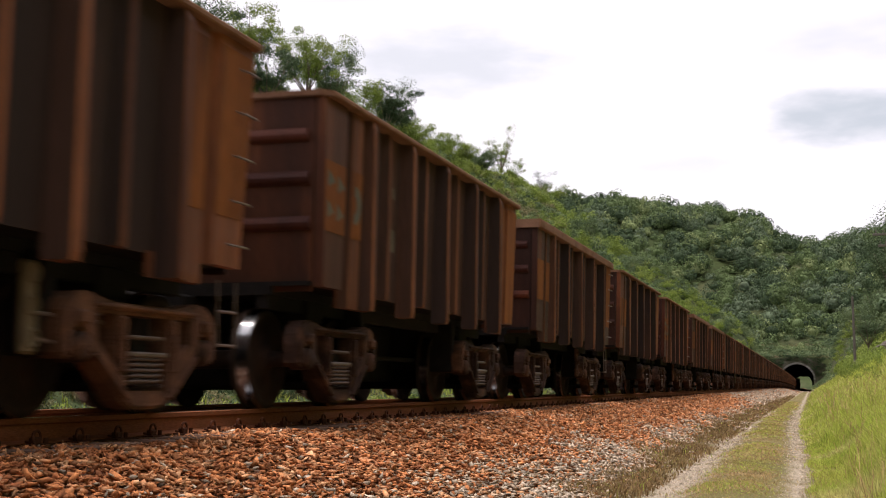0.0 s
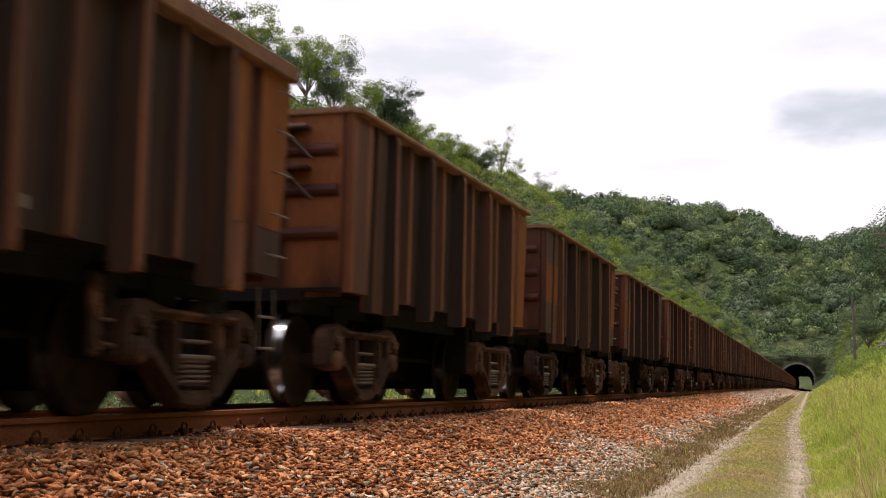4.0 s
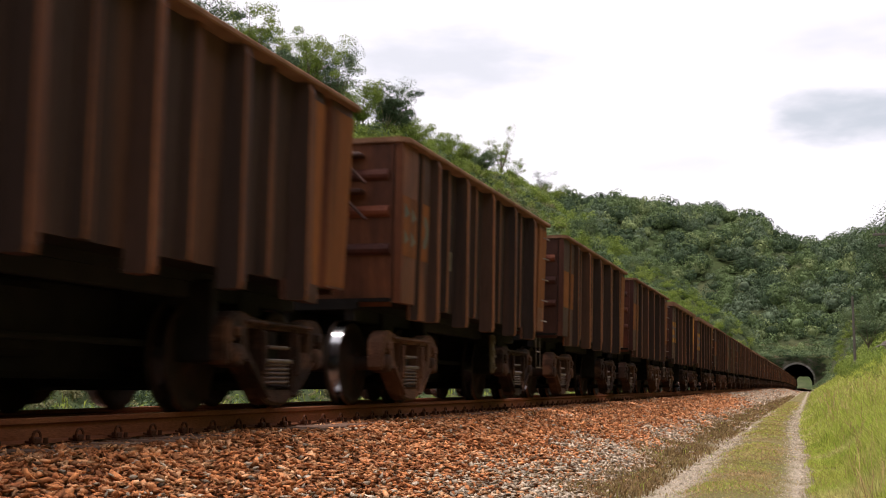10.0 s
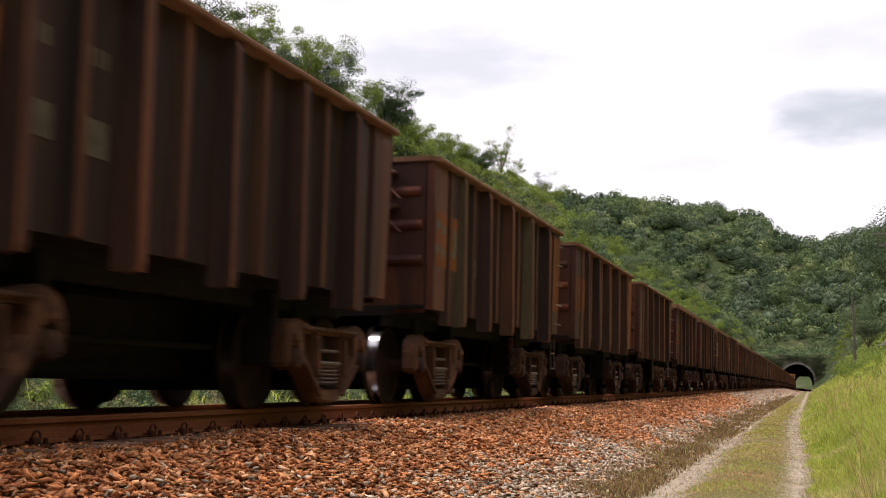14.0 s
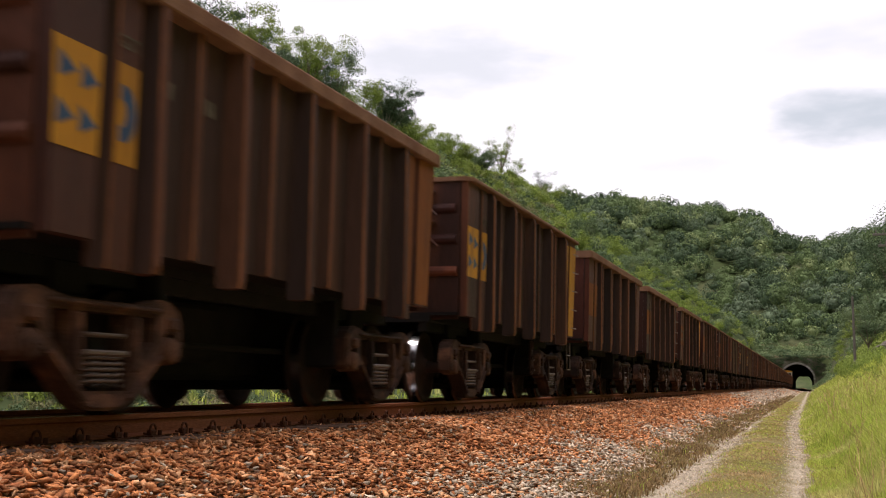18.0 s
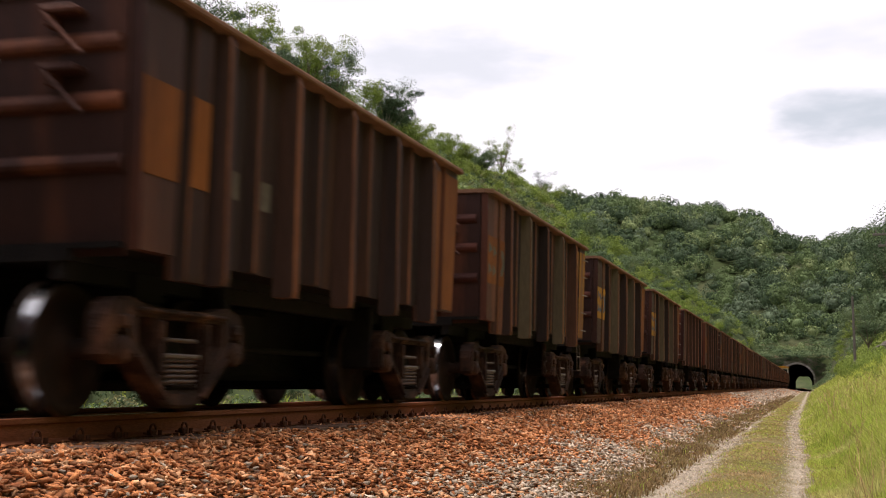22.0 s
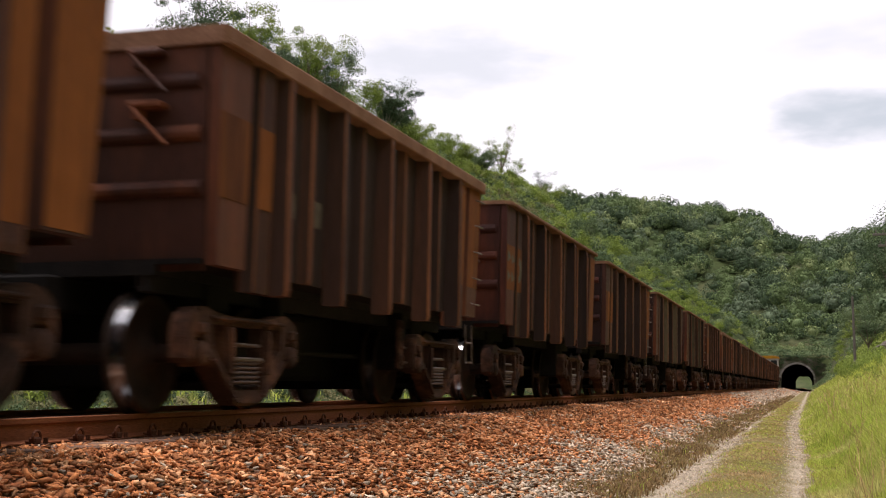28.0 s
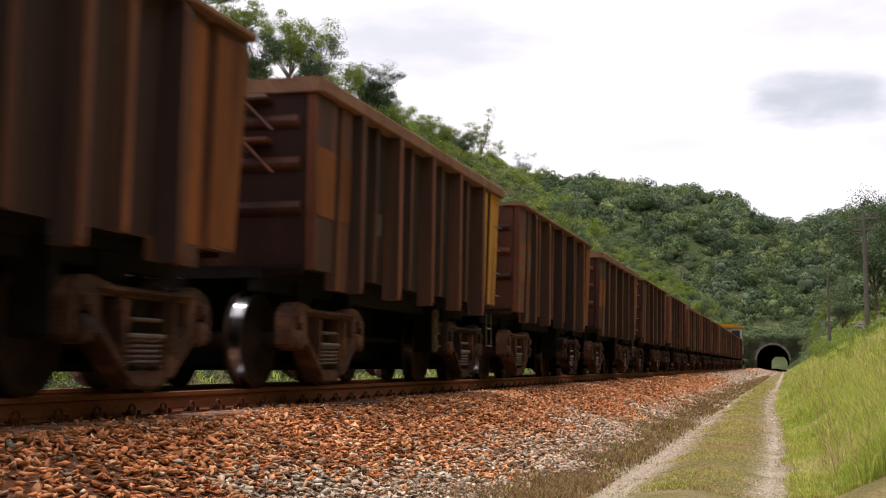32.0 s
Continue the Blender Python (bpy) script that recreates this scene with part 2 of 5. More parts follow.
    "loco": surf("dusty_loco_grey", (0.46, 0.43, 0.39), (0.36, 0.33, 0.30), 2.0, 0.75, 0.0, 0.2, 30),
    "scrub": surf("brown_green_scrub", (0.20, 0.175, 0.09), (0.14, 0.145, 0.065), 0.3, 0.8, 0.0, 0.0, 1.0, (0.24, 0.20, 0.12), 0.25, island=0.3, thin=0.3),
    "glass": surf("dark_window_glass", (0.02, 0.022, 0.025), (0.03, 0.03, 0.03), 2.0, 0.08, 0.0, 0.0, 30),
}


def worn_ruts(m):
    """Gravel shows through the soil along two wheel tracks, with ragged edges."""
    nt = m.node_tree
    n, ln = nt.nodes, nt.links.new
    b = n["Principled BSDF"]
    old = b.inputs["Base Color"].links[0].from_socket
    co = n.new("ShaderNodeTexCoord")
    sep = n.new("ShaderNodeSeparateXYZ")
    ln(co.outputs["Object"], sep.inputs["Vector"])

    def math_node(op, a, z, clamp=False):
        x = n.new("ShaderNodeMath")
        x.operation, x.use_clamp = op, clamp
        for sock, v in zip(x.inputs, (a, z)):
            if isinstance(v, (int, float)):
                sock.default_value = v
            else:
                ln(v, sock)
        return x.outputs["Value"]
    ragged = 0.0
    for scale, size in ((1.1, 0.34), (9.0, 0.30), (40.0, 0.16)):
        t = n.new("ShaderNodeTexNoise")
        t.inputs["Scale"].default_value, t.inputs["Detail"].default_value = scale, 5
        ln(co.outputs["Object"], t.inputs["Vector"])
        ragged = math_node("ADD", ragged, math_node("MULTIPLY", math_node("SUBTRACT", t.outputs["Fac"], 0.5), size))
    draw = n.new("ShaderNodeMapRange")
    draw.interpolation_type = "SMOOTHSTEP"
    draw.inputs["From Min"].default_value, draw.inputs["From Max"].default_value, draw.inputs["To Max"].default_value = 13.0, 45.0, 0.34
    ln(sep.outputs["Y"], draw.inputs["Value"])
    lane = math_node("ADD", sep.outputs["X"], draw.outputs["Result"])
    total = 0.0
    for centre, half in ((4.34, 0.31), (5.66, 0.19)):
        away = math_node("ABSOLUTE", math_node("SUBTRACT", lane, centre), 0)
        inside = math_node("MULTIPLY", math_node("SUBTRACT", half, math_node("ADD", away, ragged)), 5.0, True)
        total = math_node("MAXIMUM", total, inside)
    mix = n.new("ShaderNodeMixRGB")
    pale = n.new("ShaderNodeTexNoise")
    pale.inputs["Scale"].default_value, pale.inputs["Detail"].default_value = 55.0, 3
    ramp = n.new("ShaderNodeValToRGB")
    e = ramp.color_ramp.elements
    e[0].position, e[0].color = 0.3, (0.22, 0.18, 0.13, 1)
    e[1].position, e[1].color = 0.7, (0.46, 0.39, 0.30, 1)
    ln(co.outputs["Object"], pale.inputs["Vector"])
    ln(pale.outputs["Fac"], ramp.inputs["Fac"])
    ln(total, mix.inputs["Fac"])
    ln(old, mix.inputs["Color1"])
    ln(ramp.outputs["Color"], mix.inputs["Color2"])
    ln(mix.outputs["Color"], b.inputs["Base Color"])


worn_ruts(M["soil"])

# ---------- mesh helpers ----------
def mesh_of(name, verts, faces, material, smooth=False):
    me = bpy.data.meshes.new(name)
    me.from_pydata([tuple(v) for v in verts], [], [tuple(f) for f in faces])
    me.materials.append(material)
    if smooth:
        me.shade_smooth()
    me.update()
    return me


def mesh_big(name, verts, tris, material, smooth=False):
    """A mesh from arrays of vertices and triangles."""
    me = bpy.data.meshes.new(name)
    v, t = np.asarray(verts, np.float32), np.asarray(tris, np.int32)
    me.vertices.add(len(v))
    me.vertices.foreach_set("co", v.ravel())
    me.loops.add(t.size)
    me.loops.foreach_set("vertex_index", t.ravel())
    me.polygons.add(len(t))
    me.polygons.foreach_set("loop_start", np.arange(0, t.size, t.shape[1], dtype=np.int32))
    me.materials.append(material)
    me.update(calc_edges=True)
    if smooth:
        me.shade_smooth()
    return me


def box(bm, x0, x1, y0, y1, z0, z1, bevel=0.0):
    r = bmesh.ops.create_cube(bm, size=1.0)
    for v in r["verts"]:
        v.co = Vector(((x0 + x1) / 2 + v.co.x * (x1 - x0), (y0 + y1) / 2 + v.co.y * (y1 - y0), (z0 + z1) / 2 + v.co.z * (z1 - z0)))
    if bevel:
        es = list({e for v in r["verts"] for e in v.link_edges})
        bmesh.ops.bevel(bm, geom=es, offset=bevel, segments=1, affect="EDGES")
    return r["verts"]


def rod(bm, a, z, r=0.012, n=8, r2=None):
    a, z = Vector(a), Vector(z)
    made = bmesh.ops.create_cone(bm, cap_ends=True, segments=n, radius1=r, radius2=r if r2 is None else r2, depth=(z - a).length)
    q = (z - a).to_track_quat("Z", "Y").to_matrix().to_4x4()
    bmesh.ops.transform(bm, matrix=Matrix.Translation((a + z) / 2) @ q, verts=made["verts"])
    return made["verts"]


def tube(bm, pts, r=0.01, n=6):
    """A bent round bar through the given points, in one piece."""
    pts = [Vector(p) for p in pts]
    rows = []
    side = None
    for i, p in enumerate(pts):
        way = (pts[min(i + 1, len(pts) - 1)] - pts[max(i - 1, 0)]).normalized()
        side = way.orthogonal() if side is None else (side - way * side.dot(way))
        side.normalize()
        other = way.cross(side)
        rows.append([bm.verts.new(p + (side * math.cos(2 * math.pi * k / n) + other * math.sin(2 * math.pi * k / n)) * r) for k in range(n)])
    for p, q in zip(rows, rows[1:]):
        for k in range(n):
            bm.faces.new((p[k], p[(k + 1) % n], q[(k + 1) % n], q[k]))
    bm.faces.new(rows[0]), bm.faces.new(rows[-1])


def prism(bm, outline, axis, lo, hi):
    """Extrudes a closed outline of (u, v) along an axis: 'x' takes (y, z), 'y' takes (x, z), 'z' takes (x, y)."""
    def at(u, v, w):
        return {"x": (w, u, v), "y": (u, w, v), "z": (u, v, w)}[axis]
    a = [bm.verts.new(at(u, v, lo)) for u, v in outline]
    b = [bm.verts.new(at(u, v, hi)) for u, v in outline]
    k = len(outline)
    made = [bm.faces.new(a), bm.faces.new(b)]
    for i in range(k):
        made.append(bm.faces.new((a[i], a[(i + 1) % k], b[(i + 1) % k], b[i])))
    bmesh.ops.recalc_face_normals(bm, faces=made)
    return a + b


def done(name, bm, material, smooth=False):
    bmesh.ops.recalc_face_normals(bm, faces=bm.faces[:])
    me = bpy.data.meshes.new(name)
    bm.to_mesh(me)
    bm.free()
    me.materials.append(material)
    if smooth:
        me.shade_smooth()
    return me


def part(name, data, material=None, parent=None, label="", at=None):
    """Links a bmesh or a mesh as one object under a thing or a part."""
    me = data if material is None else done(name, data, material)
    ob = new(name, me)
    ob.parent = parent
    if at is not None:
        ob.matrix_basis = at
    if label:
        ob["label"] = label
    return ob

# ---------- ground ----------
PORTAL, EXIT, TUN_X, TUN_R = 407.0, 830.0, 2.05, 4.75


def sag(y):
    """The line falls gently towards the tunnel."""
    return np.where(y > 180, -0.85 * (np.clip(y - 180, 0, 700) / 227.0) ** 2 * np.where(y > 407, 0, 1), 0) + np.where(y > 407, -0.85, 0)


def wave(x, y, s, k=0.0):
    """Smooth unevenness between about -1 and 1."""
    return (np.sin(x / s + 1.3 * np.sin(y / s * 0.7 + k)) + np.sin(y / s * 1.1 + 1.7 * np.sin(x / s * 0.6 + 2 * k))) / 2


def smooth(a, z, v):
    t = np.clip((v - a) / (z - a), 0, 1)
    return t * t * (3 - 2 * t)


def bend(y):
    """How far the path has drawn in towards the track."""
    return 0.34 * smooth(13, 45, y)


def land(x, y):
    """Height of the ground."""
    x, y = np.asarray(x, float), np.asarray(y, float)
    base = sag(y)
    lane = x + bend(y)
    path = base - 0.88 + 0.02 * wave(x, y, 1.7) - 0.05 * np.exp(-((lane - 4.32) / 0.3) ** 2) - 0.05 * np.exp(-((lane - 5.66) / 0.3) ** 2) + 0.05 * np.exp(-((lane - 4.98) / 0.4) ** 2)
    # cut slope beside the path, then the wooded hill above it
    r = np.clip(lane - 6.0 - 0.15 * wave(y, x * 0, 7.0), 0, None)
    near = smooth(30, 120, y)
    steep = np.where(r < 5, 0.46 * r, 2.3 + 0.42 * (r - 5))
    # added rise past x = 14, mostly out of view, blocks the low sky
    right = path + steep + near * 0.12 * np.clip(r, 0, 22) + 0.25 * wave(x, y, 3.0) * smooth(0.3, 3, r) + np.clip(x - 14, 0, 75) * 0.5
    # ballast shoulder hidden under the stones, drain and hill behind the train
    bed = base - 0.42 - 0.46 * smooth(1.7, 3.9, np.abs(x))
    l = np.clip(-x - 5.5, 0, None)
    top = np.interp(y, [0, 60, 113, 260, 335, 400], [23, 25, 28.6, 39.2, 31.0, 30.0])
    left = base - 0.55 + np.where(l < 42, top / 42 * l, top + 0.06 * (l - 42)) * smooth(0.0, 6.0, l) + 0.8 * wave(x, y, 9.0) * smooth(4, 14, l)
    z = np.where(x < -3, np.where(x < -5.5, left, base - 0.55 + 0.12 * wave(x, y, 1.5)), np.where(x < 3.9, bed, np.where(lane < 6.0, path, right)))
    # the hill that the tunnel goes through
    d = np.clip(y - PORTAL, 0, None)
    crest = np.interp(x, [-100, -60, -29, -13, 2, 18, 33, 120], [84, 82.5, 77, 70, 60, 60, 63, 76]) + 2 * wave(x, y, 23.0, 1.0)
    up = 8.2 + (crest - 8.2) * smooth(-6, 208, d)
    up = np.where(y > 640, up * (1 - 0.9 * smooth(640, 824, y)), up)
    mound = np.where(y > PORTAL, np.where(y < EXIT, up, -1.5), -1.5)
    side = smooth(6.6, 15, np.abs(x - TUN_X)) * smooth(345, PORTAL, y) * 13 * np.where(y > PORTAL, 0, 1)
    z = np.where(y > PORTAL, np.where(y < EXIT, np.maximum(mound, z * (1 - smooth(PORTAL, PORTAL + 90, y)) + mound * smooth(PORTAL, PORTAL + 90, y)), base - 1 + 90 * smooth(880, 1120, y) + 0 * x), z + side)
    # unseen rise far behind the camera, added to close off the low sky
    return z + 75 * smooth(-520, -900, y) * np.where(y < -500, 1, 0)


def ground_sheet():
    xs = np.concatenate([-np.geomspace(4000, 100, 12), np.arange(-96, -12, 4.0), np.arange(-12, -3, 0.75), np.arange(-3, 3.6, 0.6), np.arange(3.6, 9, 0.15), np.arange(9, 30, 1.5), np.arange(30, 100, 5), np.geomspace(100, 4000, 12)])
    ys = np.concatenate([-np.geomspace(4000, 60, 12), np.arange(-50, 4, 6.0), np.arange(4, 30, 0.3), np.arange(30, 80, 1.0), np.arange(80, 400, 8.0), [402, 406.6, 407.4], np.arange(412, 826, 9.0), [829.6, 830.4], np.arange(840, 1000, 20), np.geomspace(1000, 4900, 10)])
    gx, gy = np.meshgrid(xs, ys)
    v = np.stack([gx, gy, land(gx, gy)], -1).reshape(-1, 3)
    nx, ny = len(xs), len(ys)
    i, j = np.meshgrid(np.arange(nx - 1), np.arange(ny - 1))
    a = (j * nx + i).ravel()
    q = np.stack([a, a + 1, a + nx + 1, a + nx], -1)
    cx, cy = v[q][:, :, 0].mean(1), v[q][:, :, 1]
    hole = (np.abs(cx - TUN_X) < 7.5) & (((cy.min(1) < PORTAL) & (cy.max(1) > PORTAL)) | ((cy.min(1) < EXIT) & (cy.max(1) > EXIT)))
    q, keep_c = q[~hole], cx[~hole]
    me = mesh_big("ground", v, q, M["soil"], True)
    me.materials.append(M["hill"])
    mid_y = v[q][:, :, 1].mean(1)
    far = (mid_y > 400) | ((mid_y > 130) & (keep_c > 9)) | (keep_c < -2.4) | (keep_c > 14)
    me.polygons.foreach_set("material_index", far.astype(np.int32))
    tagged(new("ground", me), "grassy railway cutting between green wooded hills", "ground", kind="structure")


ground_sheet()


# ---------- track ----------
def ballast_z(x, y):
    """Top of the ballast: level round the sleepers, then the shoulder down to the path."""
    a = np.abs(x)
    return sag(y) - 0.20 - 0.69 * smooth(1.35, 4.15, a) - 0.0 * x


def ballast_bed():
    xs = np.concatenate([np.linspace(-3.6, -1.3, 6), np.linspace(-0.7, 0.7, 3), np.linspace(1.2, 3.95, 16)])
    ys = np.concatenate([np.arange(-470, 0, 30.0), np.arange(0, 30, 0.5), np.arange(30, 100, 2.0), np.arange(100, 900, 10.0)])
    gx, gy = np.meshgrid(xs, ys)
    gz = ballast_z(gx, gy) - 0.03 + 0.02 * wave(gx, gy, 0.6)
    v = np.stack([gx, gy, gz], -1).reshape(-1, 3)
    nx = len(xs)
    f = [(r * nx + c, r * nx + c + 1, (r + 1) * nx + c + 1, (r + 1) * nx + c) for r in range(len(ys) - 1) for c in range(nx - 1)]
    tagged(new("ballast_bed", mesh_big("ballast_bed", v, f, M["bed"], True)), "rust-stained bed of crushed stone under the track", "ballast", kind="structure")


ballast_bed()
RAIL = [(-0.07, -0.172), (0.07, -0.172), (0.07, -0.163), (0.012, -0.145), (0.009, -0.05), (0.036, -0.038), (0.036, -0.006), (0.028, 0.0), (-0.028, 0.0), (-0.036, -0.006), (-0.036, -0.038), (-0.009, -0.05), (-0.012, -0.145), (-0.07, -0.163)]


def rail(side):
    ys = np.concatenate([[-470.0, 180.0], np.arange(200, 420, 15.0), [900.0]])
    k = len(RAIL)
    v = [(side * (0.835 + u), y, w + float(sag(np.array(y)))) for y in ys for u, w in RAIL]
    f = [(r * k + c, r * k + (c + 1) % k, (r + 1) * k + (c + 1) % k, (r + 1) * k + c) for r in range(len(ys) - 1) for c in range(k)]
    me = mesh_of("rail", v, f, M["rail"])
    me.materials.append(M["tread"])
    for p in me.polygons:
        if all(v[i][2] - float(sag(np.array(v[i][1]))) > -0.001 for i in p.vertices):
            p.material_index = 1
    tagged(new("rail", me), "long rusted steel rail with a polished running surface", "rail", "rails of the track", kind="structure")


rail(1), rail(-1)


# ---------- tunnel ----------
def arch(r, n=24, spring=3.0):
    pts = [(-r, -1.6), (-r, spring)]
    pts += [(-r * math.cos(math.pi * i / n), spring + r * 0.98 * math.sin(math.pi * i / n)) for i in range(1, n)]
    return pts + [(r, spring), (r, -1.6)]


def tunnel():
    a = arch(TUN_R)
    k = len(a)
    v = [(TUN_X + u, y, w - 0.85) for y in (PORTAL - 0.2, EXIT + 0.2) for u, w in a]
    f = [(i, i + 1, k + i + 1, k + i) for i in range(k - 1)]
    o = arch(TUN_R + 0.6)
    v += [(TUN_X + u, y, w - 0.85) for y in (PORTAL - 0.2, EXIT + 0.2) for u, w in o]
    f += [(2 * k + i, 2 * k + i + 1, 3 * k + i + 1, 3 * k + i) for i in range(k - 1)]
    tagged(new("tunnel_lining", mesh_of("tunnel_lining", v, f, M["lining"], True)), "dark soot-stained concrete tunnel bore", "tunnel", kind="structure")
    fl = new("tunnel_floor", mesh_of("tunnel_floor", [(TUN_X - 5, PORTAL - 1, -1.72), (TUN_X + 5, PORTAL - 1, -1.72), (TUN_X + 5, EXIT + 1, -1.72), (TUN_X - 5, EXIT + 1, -1.72)], [(0, 1, 2, 3)], M["bed"]))
    tagged(fl, "dirty gravel floor inside the tunnel", "floor", kind="structure")
    # portal: a head wall with an arched opening and a ring of stones
    for y, way in ((PORTAL, -1), (EXIT, 1)):
        head = tagged(new("tunnel_portal", None), "stained masonry tunnel portal with an arched ring", "tunnel portal", kind="structure")
        bm = bmesh.new()
        outer = [(-8.5, -1.6), (-8.5, 7.2), (-5.8, 9.3), (0, 10.0), (5.8, 9.3), (8.5, 7.2), (8.5, -1.6)]
        inner = arch(TUN_R)
        loop = outer + inner[::-1]
        front = [bm.verts.new((TUN_X + u, y + way * 0.6, w - 0.85)) for u, w in loop]
        back = [bm.verts.new((TUN_X + u, y - way * 0.5, w - 0.85)) for u, w in loop]
        bm.faces.new(front), bm.faces.new(back)
        n = len(loop)
        for i in range(n):
            bm.faces.new((front[i], front[(i + 1) % n], back[(i + 1) % n], back[i]))
        part("head_wall", bm, M["mossy"], head, "mossy overgrown head wall")
        if way < 0:
            for i in range(22):
                bm = bmesh.new()
                t0, t1 = math.pi * (i + 0.04) / 22, math.pi * (i + 0.96) / 22
                out = [(-math.cos(t) * r, 3.0 + 0.98 * math.sin(t) * r) for t, r in ((t0, TUN_R + 0.02), (t1, TUN_R + 0.02), (t1, TUN_R + 0.58), (t0, TUN_R + 0.58))]
                prism(bm, [(TUN_X + u, w - 0.85) for u, w in out], "y", y - 0.85, y - 0.55)
                part("arch_stone", bm, M["masonry"], head)


tunnel()

# ---------- the train ----------
PITCH, BOGIE, HALF = 9.72, 2.885, 4.10
TRAVEL = [(0.0, 0.0), (2.0, 28.95), (6.0, 86.05), (9.0, 129.08), (13.0, 186.27), (19.0, 271.47), (23.0, 328.84), (28.0, 400.75), (32.0, 458.1)]
START = 2.526 + BOGIE
WHEEL_R = 0.46
MESH = {}


def shared(name, key, material, build, smooth_it=False):
    """One mesh for all alike parts."""
    k = (name, key, material.name)
    if k not in MESH:
        bm = bmesh.new()
        build(bm)
        MESH[k] = done(name, bm, material, smooth_it)
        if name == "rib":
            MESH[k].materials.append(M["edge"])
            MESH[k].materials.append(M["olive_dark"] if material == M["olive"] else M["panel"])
    return MESH[k]


def wall_x(z):
    return 1.480 + 0.036 * (z - 2.2)


def lean(z):
    """How far the ends are drawn in below the rim."""
    return 0.062 * (2.90 - z)


def m_side_wall(bm):
    o = [(wall_x(1.12), 1.12), (wall_x(2.90), 2.90), (wall_x(2.90) - 0.02, 2.90), (wall_x(1.12) - 0.02, 1.12)]
    for v in prism(bm, o, "y", -HALF + 0.06, HALF - 0.06):
        v.co.y -= math.copysign(lean(v.co.z), v.co.y)


def m_end_wall(bm):
    o = [(-wall_x(1.08) + 0.02, 1.08), (wall_x(1.08) - 0.02, 1.08), (wall_x(2.90) - 0.02, 2.90), (-wall_x(2.90) + 0.02, 2.90)]
    for v in prism(bm, o, "y", -0.01, 0.01):
        v.co.y += lean(v.co.z)


def m_rib(w, z0, top, low):
    """A folded rib with steep flanks and a narrow outer face, its foot cut slightly on the slant."""
    def f(bm):
        e, c = 0.055, 0.024
        vs = []
        for z, dd in ((z0, low * 0.93), (z0 + 0.05, low), (1.9, (top + low) / 2), (2.80, top), (2.89, top * 0.8)):
            x = wall_x(max(z, 1.08))
            vs.append([bm.verts.new((x + q, y, z)) for y, q in ((-w / 2, 0.0), (-w / 2 + e, dd * 0.93), (-w / 2 + e + c, dd), (w / 2 - e - c, dd), (w / 2 - e, dd * 0.93), (w / 2, 0.0))])
        for r in range(4):
            for c in range(5):
                face = bm.faces.new((vs[r][c], vs[r][c + 1], vs[r + 1][c + 1], vs[r + 1][c]))
                # outer corners are worn to brighter rust; the flanks are painted dark for shade
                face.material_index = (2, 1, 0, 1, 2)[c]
            bm.faces.new((vs[r][5], vs[r][0], vs[r + 1][0], vs[r + 1][5]))
        bm.faces.new(vs[0]), bm.faces.new(vs[4])
    return f


def m_rim_side(thick, cut):
    def f(bm):
        box(bm, 1.49, 1.66, -HALF + cut, HALF - 0.04, 2.94 - thick, 2.94, 0.012)
    return f


def m_rim_end(thick, cut):
    def f(bm):
        o = [(-1.66, cut), (-1.66 + cut * 0.8, 0.0), (1.66 - cut * 0.8, 0.0), (1.66, cut), (1.55, cut + 0.02), (1.49, 0.12), (-1.49, 0.12), (-1.55, cut + 0.02)]
        prism(bm, o, "z", 2.94 - thick, 2.94)
    return f


def m_post(bm):
    """A corner post: a wide folded plate as proud as the ribs."""
    vs = []
    for z in (1.12, 2.74, 2.89):
        x, d = wall_x(z), 0.09 if z < 2.8 else 0.08
        vs.append([bm.verts.new((x + e, y, z)) for y, e in ((-4.055 + lean(z), 0.0), (-4.05 + lean(z), d), (-3.45, d), (-3.40, 0.0))])
    for r in range(2):
        for c in range(4):
            bm.faces.new((vs[r][c], vs[r][(c + 1) % 4], vs[r + 1][(c + 1) % 4], vs[r + 1][c]))
    bm.faces.new(vs[0]), bm.faces.new(vs[2])


def mirrored(build):
    """The same shape at the other end."""
    def f(bm):
        build(bm)
        for v in bm.verts:
            v.co.y = -v.co.y
    return f


def m_end_rib(bm):
    n = 7
    o = [(-0.075 * math.sin(math.pi * i / (n - 1)), 0.07 * math.cos(math.pi * i / (n - 1))) for i in range(n)]
    prism(bm, o, "x", -1.42, 1.42)


def m_floor(bm):
    box(bm, -1.42, 1.42, -HALF + 0.08, HALF - 0.08, 1.13, 1.17)
    box(bm, -1.05, 1.05, -HALF + 0.08, HALF - 0.08, 1.05, 1.14)
    box(bm, -0.25, 0.25, -HALF - 0.1, HALF + 0.1, 0.78, 1.06, 0.02)
    for y in (-2.885, 2.885):
        box(bm, -1.05, 1.05, y - 0.22, y + 0.22, 0.82, 1.06, 0.02)
    # cross plates close the view through beneath the floor
    for y in (-1.85, 1.85):
        box(bm, -1.2, 1.2, y - 0.06, y + 0.06, 0.40, 1.07, 0.02)
    for s in (-1, 1):
        box(bm, s * 0.95 - 0.06, s * 0.95 + 0.06, -HALF + 0.1, HALF - 0.1, 0.92, 1.06, 0.01)


def m_coupler(bm):
    box(bm, -0.09, 0.09, -0.55, 0.1, 0.80, 0.98, 0.02)
    box(bm, -0.16, 0.14, -0.74, -0.5, 0.74, 1.04, 0.05)


def m_rung(bm):
    tube(bm, [(-0.075, -0.12, 0.02), (-0.01, -0.12, 0.0), (0.0, -0.11, 0.0), (0.0, 0.11, 0.0), (-0.01, 0.12, 0.0), (-0.075, 0.12, 0.02)], 0.009)


def m_step(bm):
    for y in (-0.16, 0.16):
        rod(bm, (0, y, 0.0), (0, y, 0.52), 0.009)
